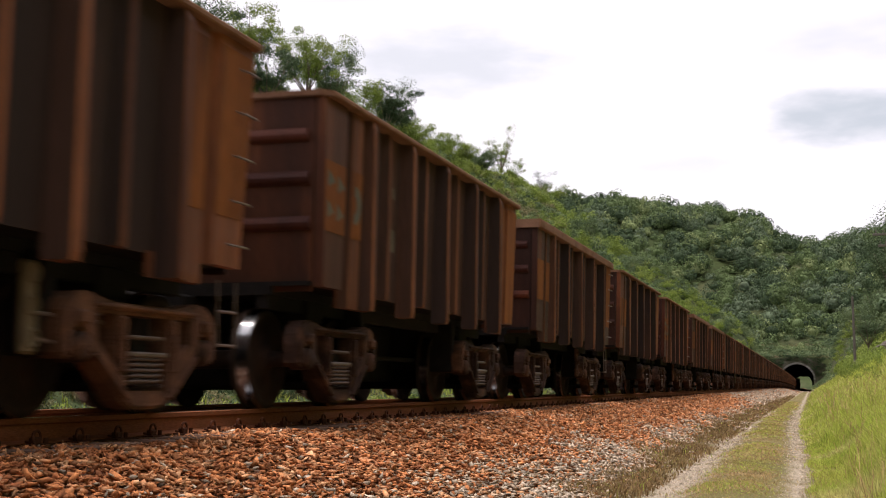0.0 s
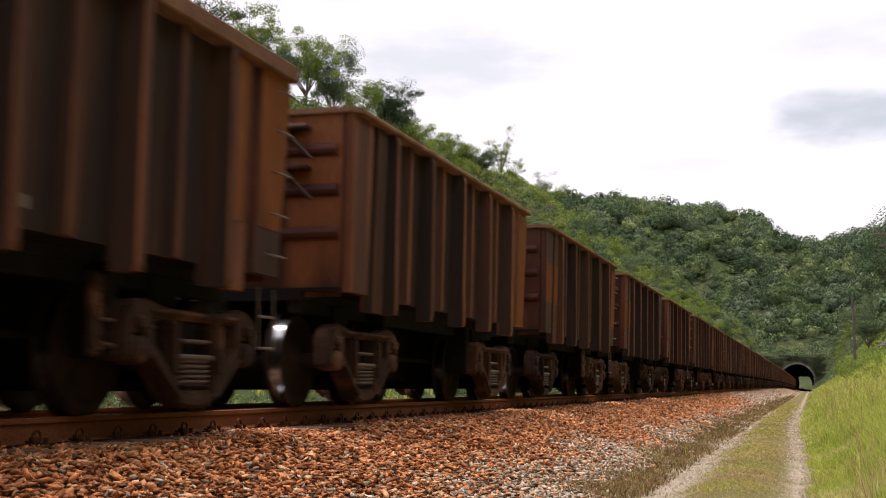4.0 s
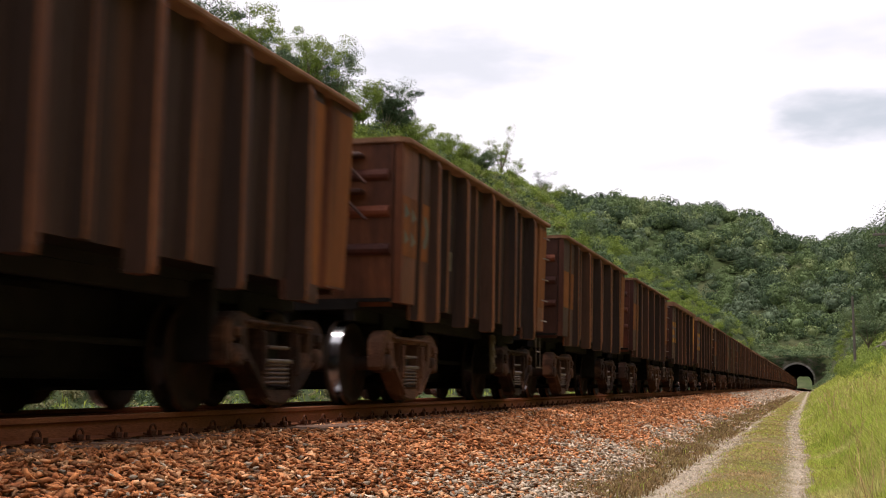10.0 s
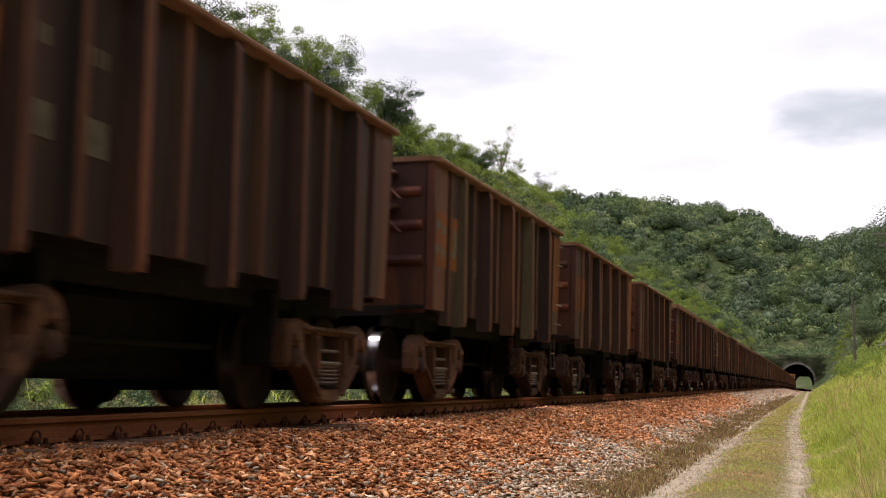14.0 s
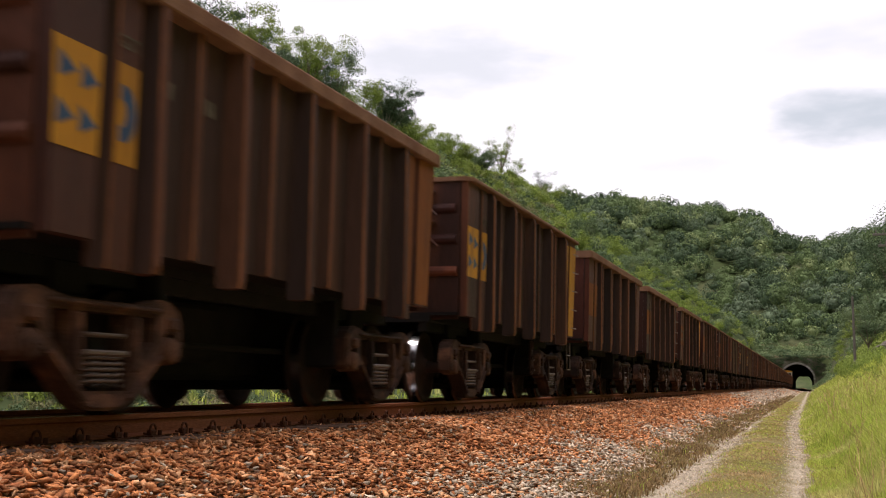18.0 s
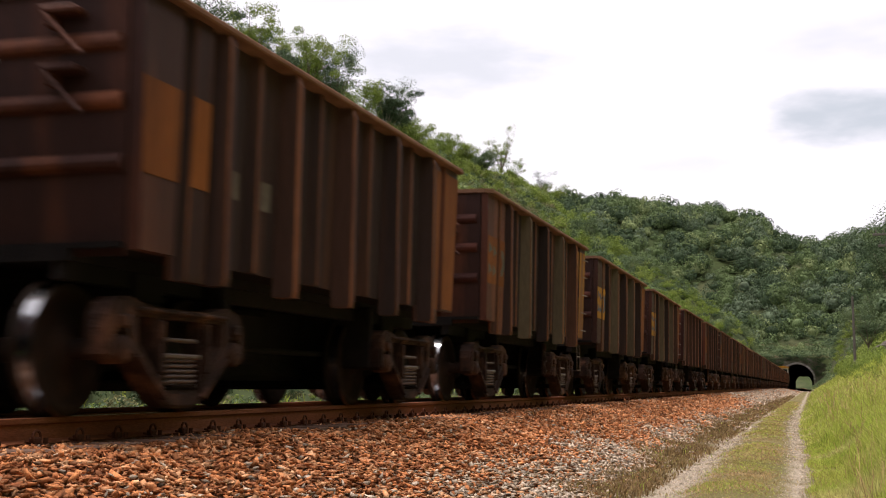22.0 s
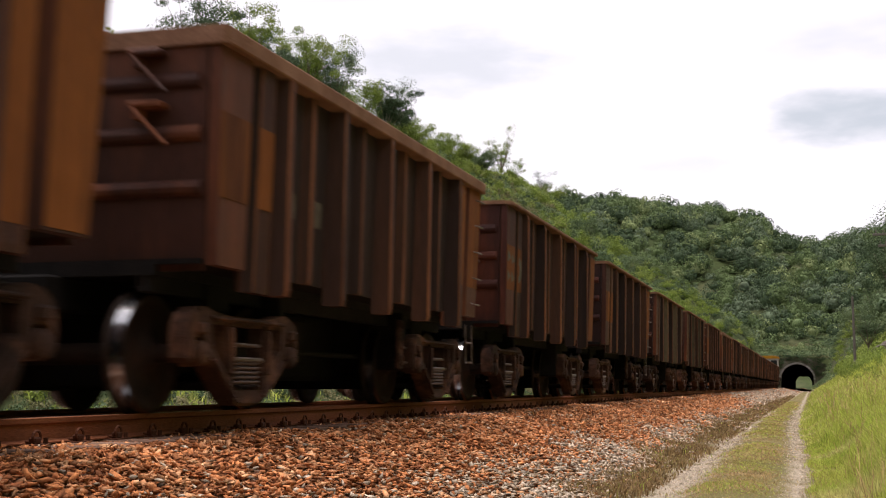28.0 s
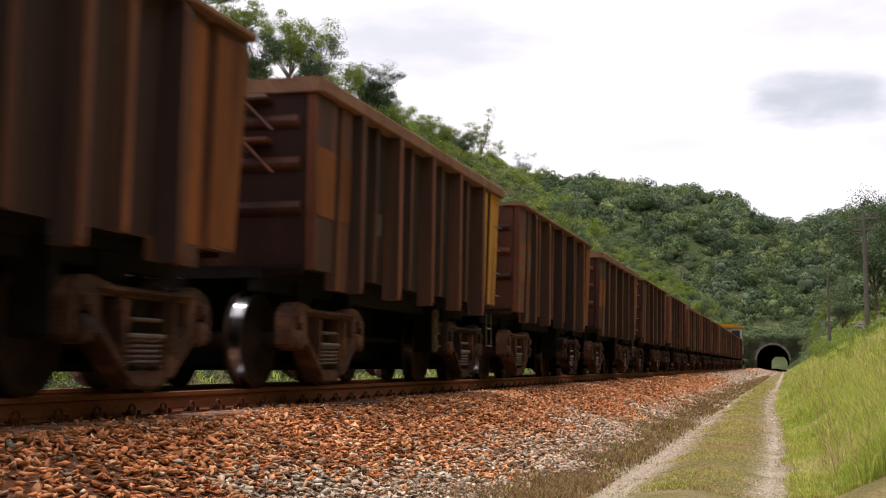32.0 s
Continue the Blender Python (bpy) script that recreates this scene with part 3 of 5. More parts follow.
    rod(bm, (0, -0.16, 0.02), (0, 0.16, 0.02), 0.011)
    rod(bm, (0, -0.16, 0.28), (0, 0.16, 0.28), 0.012)


def m_side_frame(bm):
    """A cast side frame with two windows, spring seat and pedestals."""
    half = [(0.45, 0.775), (0.62, 0.80), (0.78, 0.83), (0.92, 0.815), (1.02, 0.765), (1.075, 0.69), (1.09, 0.60), (1.085, 0.42), (1.04, 0.38), (0.99, 0.40), (0.985, 0.53), (0.945, 0.585),
            (0.845, 0.585), (0.80, 0.53), (0.785, 0.44), (0.72, 0.40), (0.50, 0.24), (0.34, 0.105), (0.24, 0.06), (0.12, 0.045)]
    out = [(-u, w) for u, w in half[::-1]] + half
    out = out[::-1]
    holes = [[(-0.67, 0.695), (-0.41, 0.695), (-0.385, 0.31), (-0.66, 0.52)], [(-0.33, 0.695), (0.33, 0.695), (0.29, 0.175), (-0.29, 0.175)], [(0.41, 0.695), (0.67, 0.695), (0.66, 0.52), (0.385, 0.31)]]
    for x, flip in ((1.33, 1), (1.16, -1)):
        vs = [bm.verts.new((x, u, w)) for u, w in out]
        es = [bm.edges.new((vs[i], vs[(i + 1) % len(vs)])) for i in range(len(vs))]
        for h in holes:
            hv = [bm.verts.new((x, u, w)) for u, w in h]
            es += [bm.edges.new((hv[i], hv[(i + 1) % len(hv)])) for i in range(len(hv))]
        bmesh.ops.triangle_fill(bm, edges=es, use_beauty=True)
    bm.verts.ensure_lookup_table()
    h = len(bm.verts) // 2
    start = 0
    for size in (len(out), 4, 4, 4):
        for i in range(size):
            a, b = start + i, start + (i + 1) % size
            bm.faces.new((bm.verts[a], bm.verts[b], bm.verts[h + b], bm.verts[h + a]))
        start += size
    bmesh.ops.recalc_face_normals(bm, faces=bm.faces[:])
    sharp = [e for e in bm.edges if len(e.link_faces) == 2 and e.calc_face_angle() > 1.2 and min(v.co.x for v in e.verts) > 1.3]
    bmesh.ops.bevel(bm, geom=sharp, offset=0.022, segments=2, affect="EDGES")
    # raised bearing housings and the strengthening bead along the top
    box(bm, 1.32, 1.36, -0.72, 0.72, 0.725, 0.76, 0.012)
    for s in (-1, 1):
        box(bm, 1.32, 1.375, s * 0.895 - 0.075, s * 0.895 + 0.075, 0.60, 0.70, 0.02)
        box(bm, 1.32, 1.365, s * 0.37 - 0.03, s * 0.37 + 0.03, 0.30, 0.68, 0.012)
    for s in (-1, 1):
        prism(bm, [(s * 0.70, 0.43), (s * 0.72, 0.41), (s * 0.31, 0.11), (s * 0.28, 0.13)], "x", 1.32, 1.365)


def m_spring(bm):
    """Coil spring: stacked rings joined as one helix."""
    turns, n, r, t = 5, 10, 0.066, 0.0135
    pts = [(r * math.cos(2 * math.pi * i / n), r * math.sin(2 * math.pi * i / n), 0.19 * i / (n * turns)) for i in range(n * turns + 1)]
    rows = []
    for x, y, z in pts:
        a = math.atan2(y, x)
        rows.append([bm.verts.new((x + t * math.cos(b) * math.cos(a), y + t * math.cos(b) * math.sin(a), z + t * math.sin(b))) for b in (0, math.pi / 2, math.pi, 3 * math.pi / 2)])
    for p, q in zip(rows, rows[1:]):
        for c in range(4):
            bm.faces.new((p[c], p[(c + 1) % 4], q[(c + 1) % 4], q[c]))


def lathe(bm, prof, n=28):
    """Turns a profile of (x, radius) round the x axis."""
    rows = [[bm.verts.new((x, r * math.cos(2 * math.pi * i / n), r * math.sin(2 * math.pi * i / n))) for i in range(n)] for x, r in prof]
    for p, q in zip(rows, rows[1:]):
        for i in range(n):
            bm.faces.new((p[i], p[(i + 1) % n], q[(i + 1) % n], q[i]))


def m_wheel(bm):
    lathe(bm, [(0.09, 0.02), (0.09, 0.10), (0.03, 0.13), (0.0, 0.36), (0.055, 0.39), (0.06, 0.455), (-0.005, 0.458)])
    lathe(bm, [(-0.056, 0.46), (-0.075, 0.487), (-0.105, 0.484), (-0.105, 0.40), (-0.05, 0.37), (-0.03, 0.13), (-0.09, 0.10), (-0.09, 0.02)])


def m_tread(bm):
    lathe(bm, [(0.056, 0.4590), (-0.055, 0.4655)])


def m_axle(bm):
    lathe(bm, [(-1.20, 0.01), (-1.20, 0.07), (-1.0, 0.075), (-0.8, 0.09), (0.8, 0.09), (1.0, 0.075), (1.20, 0.07), (1.20, 0.01)], 12)


def m_cap(bm):
    lathe(bm, [(0.10, 0.01), (0.10, 0.05), (0.09, 0.065), (0.09, 0.085), (0.065, 0.10), (-0.1, 0.105)], 18)


def m_bolster(bm):
    box(bm, -1.345, 1.345, -0.27, 0.27, 0.405, 0.445, 0.012)
    box(bm, -1.335, 1.335, -0.22, 0.22, 0.53, 0.56, 0.01)



def m_brake(bm):
    for y in (-0.34, 0.34):
        box(bm, -0.95, 0.95, y - 0.05, y + 0.05, 0.32, 0.44, 0.02)
        for s in (-1, 1):
            box(bm, s * 0.84 - 0.05, s * 0.84 + 0.05, y + (0.0 if y > 0 else -0.1), y + (0.1 if y > 0 else 0.0), 0.30, 0.56, 0.02)


# ribs: place along the side, width, foot, depth at the top and at the foot
BIG, SMALL, SIDE = (0.23, 0.955, 0.150, 0.185), (0.21, 1.115, 0.075, 0.095), (0.42, 0.955, 0.088, 0.092)
RIBS = [(-3.12, *SIDE), (-2.75, *BIG), (-2.04, *SMALL), (-1.38, *BIG), (-0.66, *SMALL), (0.04, *BIG), (0.75, *SMALL), (1.46, *BIG), (2.15, *SMALL), (2.83, *BIG), (3.12, *SIDE)]
# plates that hang below the side between the end ribs
FEET = [(-3.00, 0.76), (3.00, 0.76)]
# what sets the wagons apart, by their number in the train
PLAIN_END = {1, 11, 12, 13, 14, 19, 20, 37, 38, 39, 45, 46}
SMOOTH_END = {25, 26, 29, 30}
THICK_RIM = {2, 5, 6, 19, 20, 25, 26, 27, 29, 30, 31, 42, 48, 50, 53}
BRIGHT_LOGO = {19, 20, 27, 28, 35, 36}
NO_LOGO = {45, 46, 7, 24, 37, 51}
PLAIN_REAR = {9, 21, 25, 26, 29, 30, 45, 46}
YELLOW_REAR = {19, 20, 28, 31, 34, 48}
HEAPED = {8, 10, 17, 26, 32, 35, 38, 42, 45, 48, 51}
OLIVE = {34: (3, 7), 35: (3, 7), 36: (3, 7), 45: (3, 7), 46: (3, 7), 13: (5,), 22: (1, 7), 41: (5,), 53: (5,)}
DARK_BODY = {2, 5, 8, 14, 19, 20, 21, 22, 27, 30, 33, 36, 39, 44, 47}
ORANGE_BODY = {0, 1, 7, 16, 47, 52, 56, 59}
RED_BODY = {4, 9, 12, 18, 25, 26, 29, 32, 37, 38, 43}
WORN = {1, 3, 5, 7, 9, 10}
WAGONS, WHEELSETS = [], []


def bogie(wagon, y, full=True):
    b = new("bogie", None)
    b.parent, b.matrix_basis = wagon, pose(0, y, 0)
    for s in (1, -1):
        turn = pose(0, 0, 0, 0, 0, 0 if s > 0 else 180)
        part("side_frame", shared("side_frame", 0, M["bogie"], m_side_frame), None, b, at=turn)
        if full:
            for k in (-0.15, 0.0, 0.15):
                part("spring", shared("spring", 0, M["spring"], m_spring, True), None, b, at=pose(s * 1.27, k, 0.205))
    part("bolster", shared("bolster", 0, M["spring"], m_bolster), None, b)
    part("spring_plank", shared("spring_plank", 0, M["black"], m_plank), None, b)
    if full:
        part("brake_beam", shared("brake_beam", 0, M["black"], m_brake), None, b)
    return b


def wheelsets(wagon, y, near):
    for k in (-0.889, 0.889):
        w = new("wheelset", shared("wheelset", 0, M["wheel"], m_axle, True))
        w.parent, w.matrix_basis = wagon, pose(0, y + k, WHEEL_R)
        for s in (1, -1):
            turn = pose(s * 0.86, 0, 0, 0, 0, 0 if s > 0 else 180)
            wh = part("wheel", shared("wheel", 0, M["wheel"], m_wheel, True), None, w, at=turn)
            part("tread", shared("tread", 0, M["tread"], m_tread, True), None, w, "polished steel tread", at=turn)
            if s > 0:
                part("bearing_cap", shared("bearing_cap", 0, M["bogie"], m_cap, True), None, w, at=pose(1.27, 0, 0))
        WHEELSETS.append((w, number if near else -9, y + k))


def m_plate(x0, x1, z0, z1, off=0.006):
    """A thin painted panel lying on the side wall."""
    def f(bm):
        vs = [bm.verts.new((wall_x(z) + off, y, z)) for y, z in ((x0 + (lean(z0) if x0 < -4 else 0), z0), (x1 - (lean(z0) if x1 > 4 else 0), z0), (x1 - (lean(z1) if x1 > 4 else 0), z1), (x0 + (lean(z1) if x0 < -4 else 0), z1))]
        ws = [bm.verts.new((v.co.x - 0.004, v.co.y, v.co.z)) for v in vs]
        bm.faces.new(vs), bm.faces.new(ws)
        for i in range(4):
            bm.faces.new((vs[i], vs[(i + 1) % 4], ws[(i + 1) % 4], ws[i]))
    return f


def m_tab(w):
    def f(bm):
        box(bm, wall_x(1.08) - 0.016, wall_x(1.08) + 0.008, -w / 2, w / 2, 0.957, 1.14)
    return f


def m_bracket(bm):
    """A shelf bracket with a slanting lever, on the end wall."""
    box(bm, 0.86, 1.14, -0.16, 0.0, 0.0, 0.05, 0.012)
    box(bm, 0.90, 0.94, -0.14, 0.0, -0.09, 0.0)
    rod(bm, (0.90, -0.15, 0.0), (1.20, -0.17, -0.30), 0.018)


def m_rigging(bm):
    # solid boxes fill the space under the floor between the bogies
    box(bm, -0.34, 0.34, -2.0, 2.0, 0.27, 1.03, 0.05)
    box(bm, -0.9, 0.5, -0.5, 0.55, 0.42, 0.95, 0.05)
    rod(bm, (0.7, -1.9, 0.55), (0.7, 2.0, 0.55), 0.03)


def m_plank(bm):
    box(bm, -1.26, 1.26, -0.12, 0.12, 0.44, 0.54, 0.01)
    box(bm, -1.10, 1.10, -0.20, 0.20, 0.44, 0.82, 0.04)
    box(bm, -1.14, 1.14, -0.24, 0.24, 0.17, 0.25, 0.02)
    for y in (-0.42, 0.42):
        box(bm, -0.75, 0.75, y - 0.04, y + 0.04, 0.20, 0.44, 0.01)


def m_lever(bm):
    """A hanging brake lever: a plate with three eyes."""
    box(bm, 1.20, 1.26, -0.07, 0.07, 0.40, 0.98, 0.02)
    for z in (0.50, 0.70, 0.90):
        tube(bm, [(1.262, 0.055 * math.cos(a), z + 0.055 * math.sin(a)) for a in (radians(40 * i) for i in range(10))], 0.016)


def m_pipe(low):
    def f(bm):
        if low:
            tube(bm, [(1.23, 0.0, 0.52), (1.24, 0.22, 0.48), (1.24, 0.42, 0.52), (1.23, 0.60, 0.62), (1.20, 0.9, 0.64)], 0.014)
        else:
            tube(bm, [(1.23, 0.0, 0.66), (1.23, 0.3, 0.655), (1.23, 0.6, 0.66), (1.22, 0.9, 0.70)], 0.014)
    return f


def m_tank(bm):
    rod(bm, (1.10, 0.10, 0.60), (1.10, 0.46, 0.60), 0.09, 14)


def m_arrow(kind):
    """One piece of the blue emblem: an arrow head or the open ring."""
    def f(bm):
        off = 0.102 if kind == "ring" else 0.100
        if kind == "ring":
            a = [radians(-100 + 20 * i) for i in range(11)]
            pts = [(-3.18 + 0.17 * math.cos(t), 1.97 + 0.19 * math.sin(t)) for t in a] + [(-3.20 + 0.07 * math.cos(t), 1.97 + 0.09 * math.sin(t)) for t in a[::-1]]
        else:
            y = kind[0]
            pts = [(y, kind[1]), (y + 0.19, kind[1] + 0.07), (y, kind[1] + 0.17)]
        vs = [bm.verts.new((wall_x(z) + off, y, z)) for y, z in pts]
        ws = [bm.verts.new((v.co.x - 0.004, v.co.y, v.co.z)) for v in vs]
        bm.faces.new(vs), bm.faces.new(ws)
        for i in range(len(vs)):
            bm.faces.new((vs[i], vs[(i + 1) % len(vs)], ws[(i + 1) % len(vs)], ws[i]))
    return f


def m_load(seed):
    """Two heaps of ore that slump to the walls."""
    def f(bm):
        nx, ny = 9, 27
        rnd = random.Random(seed)
        tall = 0.34 + 0.16 * rnd.random()
        rows = []
        for j in range(ny):
            y = -3.95 + 7.9 * j / (ny - 1)
            row = []
            for i in range(nx):
                x = -1.41 + 2.82 * i / (nx - 1)
                h = max(math.exp(-((y - c) / 1.25) ** 2) for c in (-1.95, 1.95)) * math.exp(-(x / 0.8) ** 2)
                row.append(bm.verts.new((x, y, 2.72 + (tall + 0.2) * h + 0.03 * rnd.random())))
            rows.append(row)
        for p, q in zip(rows, rows[1:]):
            for c in range(nx - 1):
                bm.faces.new((p[c], p[c + 1], q[c + 1], q[c]))
        ring = [v for v in rows[0]] + [r[-1] for r in rows[1:]] + rows[-1][-2::-1] + [r[0] for r in rows[-2:0:-1]]
        low = [bm.verts.new((v.co.x, v.co.y, 1.18)) for v in ring]
        for i in range(len(ring)):
            bm.faces.new((ring[i], ring[(i + 1) % len(ring)], low[(i + 1) % len(ring)], low[i]))
        bm.faces.new(low)
    return f


LOADS = []


def letters(word, size):
    """Flat painted letters as a mesh in the side's plane."""
    if word not in MESH:
        cu = bpy.data.curves.new("letters", "FONT")
        cu.body, cu.size, cu.extrude = word, size, 0.002
        ob = bpy.data.objects.new("letters", cu)
        MESH[word] = bpy.data.meshes.new_from_object(ob)
        MESH[word].materials.append(M["stencil"])
        bpy.data.objects.remove(ob)
    return MESH[word]



def ore_wagon(k):
    """The k-th ore wagon of the train, with its own paint and end."""
    rnd = random.Random(1000 + k)
    near = k < 52
    wagon = new("ore_wagon", None)
    kind = "rust_worn" if k in ORANGE_BODY else "rust_dark" if k in DARK_BODY else "rust_red" if k in RED_BODY else "rust"
    body = M[kind]
    thick = 0.14 if k in THICK_RIM else 0.055
    paint = M["yellow"] if k in BRIGHT_LOGO else M["orange"]
    rear = M["yellow"] if k in YELLOW_REAR else body if k in PLAIN_REAR else M["orange"]
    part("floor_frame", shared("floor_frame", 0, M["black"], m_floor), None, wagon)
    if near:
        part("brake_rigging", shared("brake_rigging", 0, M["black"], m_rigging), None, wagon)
        if k % 2 == 0:
            spot = pose(0, 1.55, 0)
            part("brake_lever", shared("brake_lever", 0, M["olive"] if k % 8 == 0 else M["bogie"], m_lever), None, wagon, "pale dusty brake lever" if k % 8 == 0 else "", at=spot)
            part("brake_pipe", shared("brake_pipe", 0, M["spring"], m_pipe(False)), None, wagon, at=spot)
            part("brake_pipe", shared("brake_pipe", 1, M["spring"], m_pipe(True)), None, wagon, at=spot)
            part("air_tank", shared("air_tank", 0, M["black"], m_tank), None, wagon, at=spot)
    for s in (1, -1):
        turn = pose(0, 0, 0, 0, 0, 0 if s > 0 else 180)
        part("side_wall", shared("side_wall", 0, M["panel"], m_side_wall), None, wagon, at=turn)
        cut = 0.04 if thick > 0.1 or s < 0 else 0.13
        part("side_rim", shared("side_rim", (thick, s), M["rim"], m_rim_side(thick, 0.04 if thick > 0.1 or s < 0 else 0.13)), None, wagon, "ore-dusted top rim", at=turn)
        for e in (1, -1):
            part("corner_post", shared("corner_post", e, body, m_post if e > 0 else mirrored(m_post)), None, wagon, at=turn)
        # most end walls take the dark steel: shade between wagons put into colour
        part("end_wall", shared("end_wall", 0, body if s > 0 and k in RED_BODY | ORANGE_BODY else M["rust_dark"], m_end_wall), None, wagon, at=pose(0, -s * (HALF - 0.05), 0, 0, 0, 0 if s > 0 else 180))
        part("end_rim", shared("end_rim", (thick, cut), M["rim"], m_rim_end(thick, cut)), None, wagon, "ore-dusted top rim", at=pose(0, -s * HALF, 0, 0, 0, 0 if s > 0 else 180))
        if s > 0 or near:
            for i, (y, w, z0, top, low) in enumerate(RIBS):
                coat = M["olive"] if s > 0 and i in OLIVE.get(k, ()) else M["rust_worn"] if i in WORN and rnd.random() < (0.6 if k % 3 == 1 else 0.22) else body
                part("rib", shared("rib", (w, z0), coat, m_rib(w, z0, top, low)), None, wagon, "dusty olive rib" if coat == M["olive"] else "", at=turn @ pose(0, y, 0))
            for y, w in FEET if s > 0 else ():
                part("rib_foot", shared("rib_foot", w, body, m_tab(w)), None, wagon, at=turn @ pose(0, y, 0))
        if k not in SMOOTH_END:
            for z in (2.53, 2.13, 1.71):
                part("end_rib", shared("end_rib", 0, M["rust_red"] if k % 3 else M["rust"], m_end_rib), None, wagon, at=pose(0, -s * (HALF - 0.06 - lean(z)), z, 0, 0, 0 if s > 0 else 180))
        part("coupler", shared("coupler", 0, M["black"], m_coupler), None, wagon, at=pose(0, -s * HALF, 0, 0, 0, 0 if s > 0 else 180))
        bogie(wagon, s * BOGIE, near)
        wheelsets(wagon, s * BOGIE, near)
    if near:
        if k not in PLAIN_END:
            for z in (2.72, 2.32):
                part("lever_bracket", shared("lever_bracket", 0, M["rust"], m_bracket), None, wagon, "bracket with a slanting lever", at=pose(0, -HALF + 0.05 + lean(z), z))
        if k % 2 == 0:
            for z in (2.66, 2.32, 1.97, 1.62, 1.28):
                part("rung", shared("rung", 0, M["bare"], m_rung), None, wagon, "bare steel ladder rung", at=pose(wall_x(z) + 0.15, HALF - 0.17 - lean(z), z))
            part("step", shared("step", 0, M["spring"], m_step), None, wagon, "bare steel step", at=pose(1.46, HALF - 0.22, 0.50))
    # painted panels: emblem at the leading corner, a panel at the trailing corner, stencilled marks
    if k not in NO_LOGO:
        part("emblem_panel", shared("emblem_panel", 0, paint, m_plate(-4.045, -3.455, 1.64, 2.30, 0.095)), None, wagon, "yellow emblem panel" if k in BRIGHT_LOGO else "faded orange panel")
        part("emblem_panel", shared("emblem_panel", 1, paint, m_plate(-3.255, -2.985, 1.64, 2.30, 0.097)), None, wagon, "yellow emblem panel" if k in BRIGHT_LOGO else "faded orange panel")
        if k in BRIGHT_LOGO:
            part("emblem_panel", shared("emblem_panel", 2, paint, m_plate(-3.40, -3.335, 1.64, 2.30, 0.006)), None, wagon, "yellow emblem panel")
        if k in BRIGHT_LOGO or k % 3 == 1:
            for piece in ((-3.94, 1.76), (-3.94, 2.05), (-3.68, 1.75), (-3.68, 2.02), "ring"):
                part("emblem", shared("emblem", piece, M["blue"] if k in BRIGHT_LOGO else M["blue_faded"], m_arrow(piece)), None, wagon, "blue emblem")
        if near and k in BRIGHT_LOGO:
            part("letters", letters("GDT", 0.13), None, wagon, "pale stencilled letters", at=pose(wall_x(2.4) + 0.097, -3.26, 2.40, 90, 0, 90))
    if rear is not body:
        low = 1.12 if k in YELLOW_REAR or k % 2 else 1.5
        part("end_panel", shared("end_panel", low, rear, m_plate(3.455, 4.045, max(low, 1.14), 2.80, 0.095)), None, wagon, "yellow corner panel" if k in YELLOW_REAR else "orange corner panel")
        part("end_panel", shared("end_panel", (1, low), rear, m_plate(2.985, 3.255, low, 2.78, 0.097)), None, wagon, "yellow corner panel" if k in YELLOW_REAR else "orange corner panel")
    marks = [(-2.58, -2.26, 1.68, 1.90), (-1.90, -1.62, 1.66, 1.90)] if k % 4 != 3 else []
    if k in BRIGHT_LOGO or k % 5 < 2:
        marks += [(y, y + 0.055, 2.24, 2.36) for y in (-2.58, -2.49, -2.40, -1.90, -1.81, -1.72)] + [(-1.25, -1.12, 1.36, 1.46), (0.30, 0.42, 1.24, 1.32)]
    for a, b, c, d in marks:
        if near:
            part("stencil_mark", shared("stencil_mark", (a, b, c, d), M["stencil"], m_plate(a, b, c, d)), None, wagon, "pale stencilled mark")
    paint_word = "with yellow emblem panel" if k in BRIGHT_LOGO else "with a faded orange corner panel" if k not in NO_LOGO else "with olive-dusted ribs" if k in OLIVE else "without corner paint"
    tone = {"rust": "rusty brown", "rust_dark": "dark brown", "rust_red": "red-brown", "rust_worn": "orange-rusted"}[kind]
    tagged(wagon, tone + " ribbed steel ore wagon " + paint_word, "ore wagon", "wagons of the train")
    WAGONS.append((wagon, k))
    if near and k in HEAPED:
        load = new("ore_load", shared("ore_load", k % 5, M["ore"], m_load(k % 5)))
        tagged(load, "heap of dark red-brown iron ore in a wagon", "ore", "loads of the wagons")
        LOADS.append((load, k))


for number in range(-1, 61):
    ore_wagon(number)


# ---------- locomotive at the rear of the train ----------
def locomotive():
    loco = new("locomotive", None)
    bm = bmesh.new()
    box(bm, -1.5, 1.5, -9.6, 9.6, 1.15, 1.5, 0.04)
    box(bm, -1.2, 1.2, -3.0, 3.2, 0.45, 1.15, 0.15)
    part("underframe", bm, M["black"], loco)
    bm = bmesh.new()
    box(bm, -1.5, 1.5, -8.4, -5.9, 1.5, 4.25, 0.08)
    cab = part("cab", bm, M["loco"], loco, "dusty grey cab")
    bm = bmesh.new()
    prism(bm, [(-1.62, 4.22), (1.62, 4.22), (1.50, 4.45), (0.8, 4.62), (-0.8, 4.62), (-1.50, 4.45)], "y", -8.6, -5.7)
    part("cab_roof", bm, M["yellow"], cab, "yellow cab roof")
    for x in (-0.85, 0.85):
        bm = bmesh.new()
        box(bm, x - 0.42, x + 0.42, -8.43, -8.38, 3.2, 3.95, 0.02)
        part("window", bm, M["glass"], cab)
    for y in (-7.75, -6.65):
        bm = bmesh.new()
        box(bm, 1.48, 1.52, y - 0.38, y + 0.38, 3.2, 3.95, 0.015)
        part("window", bm, M["glass"], cab)
    bm = bmesh.new()
    box(bm, -1.0, 1.0, -5.9, 9.0, 1.5, 4.3, 0.12)
    part("hood", bm, M["loco"], loco, "pale grey engine hood")
    for y in (-9.45, 9.45):
        for x in (-1.45, -0.5, 0.5, 1.45):
            bm = bmesh.new()
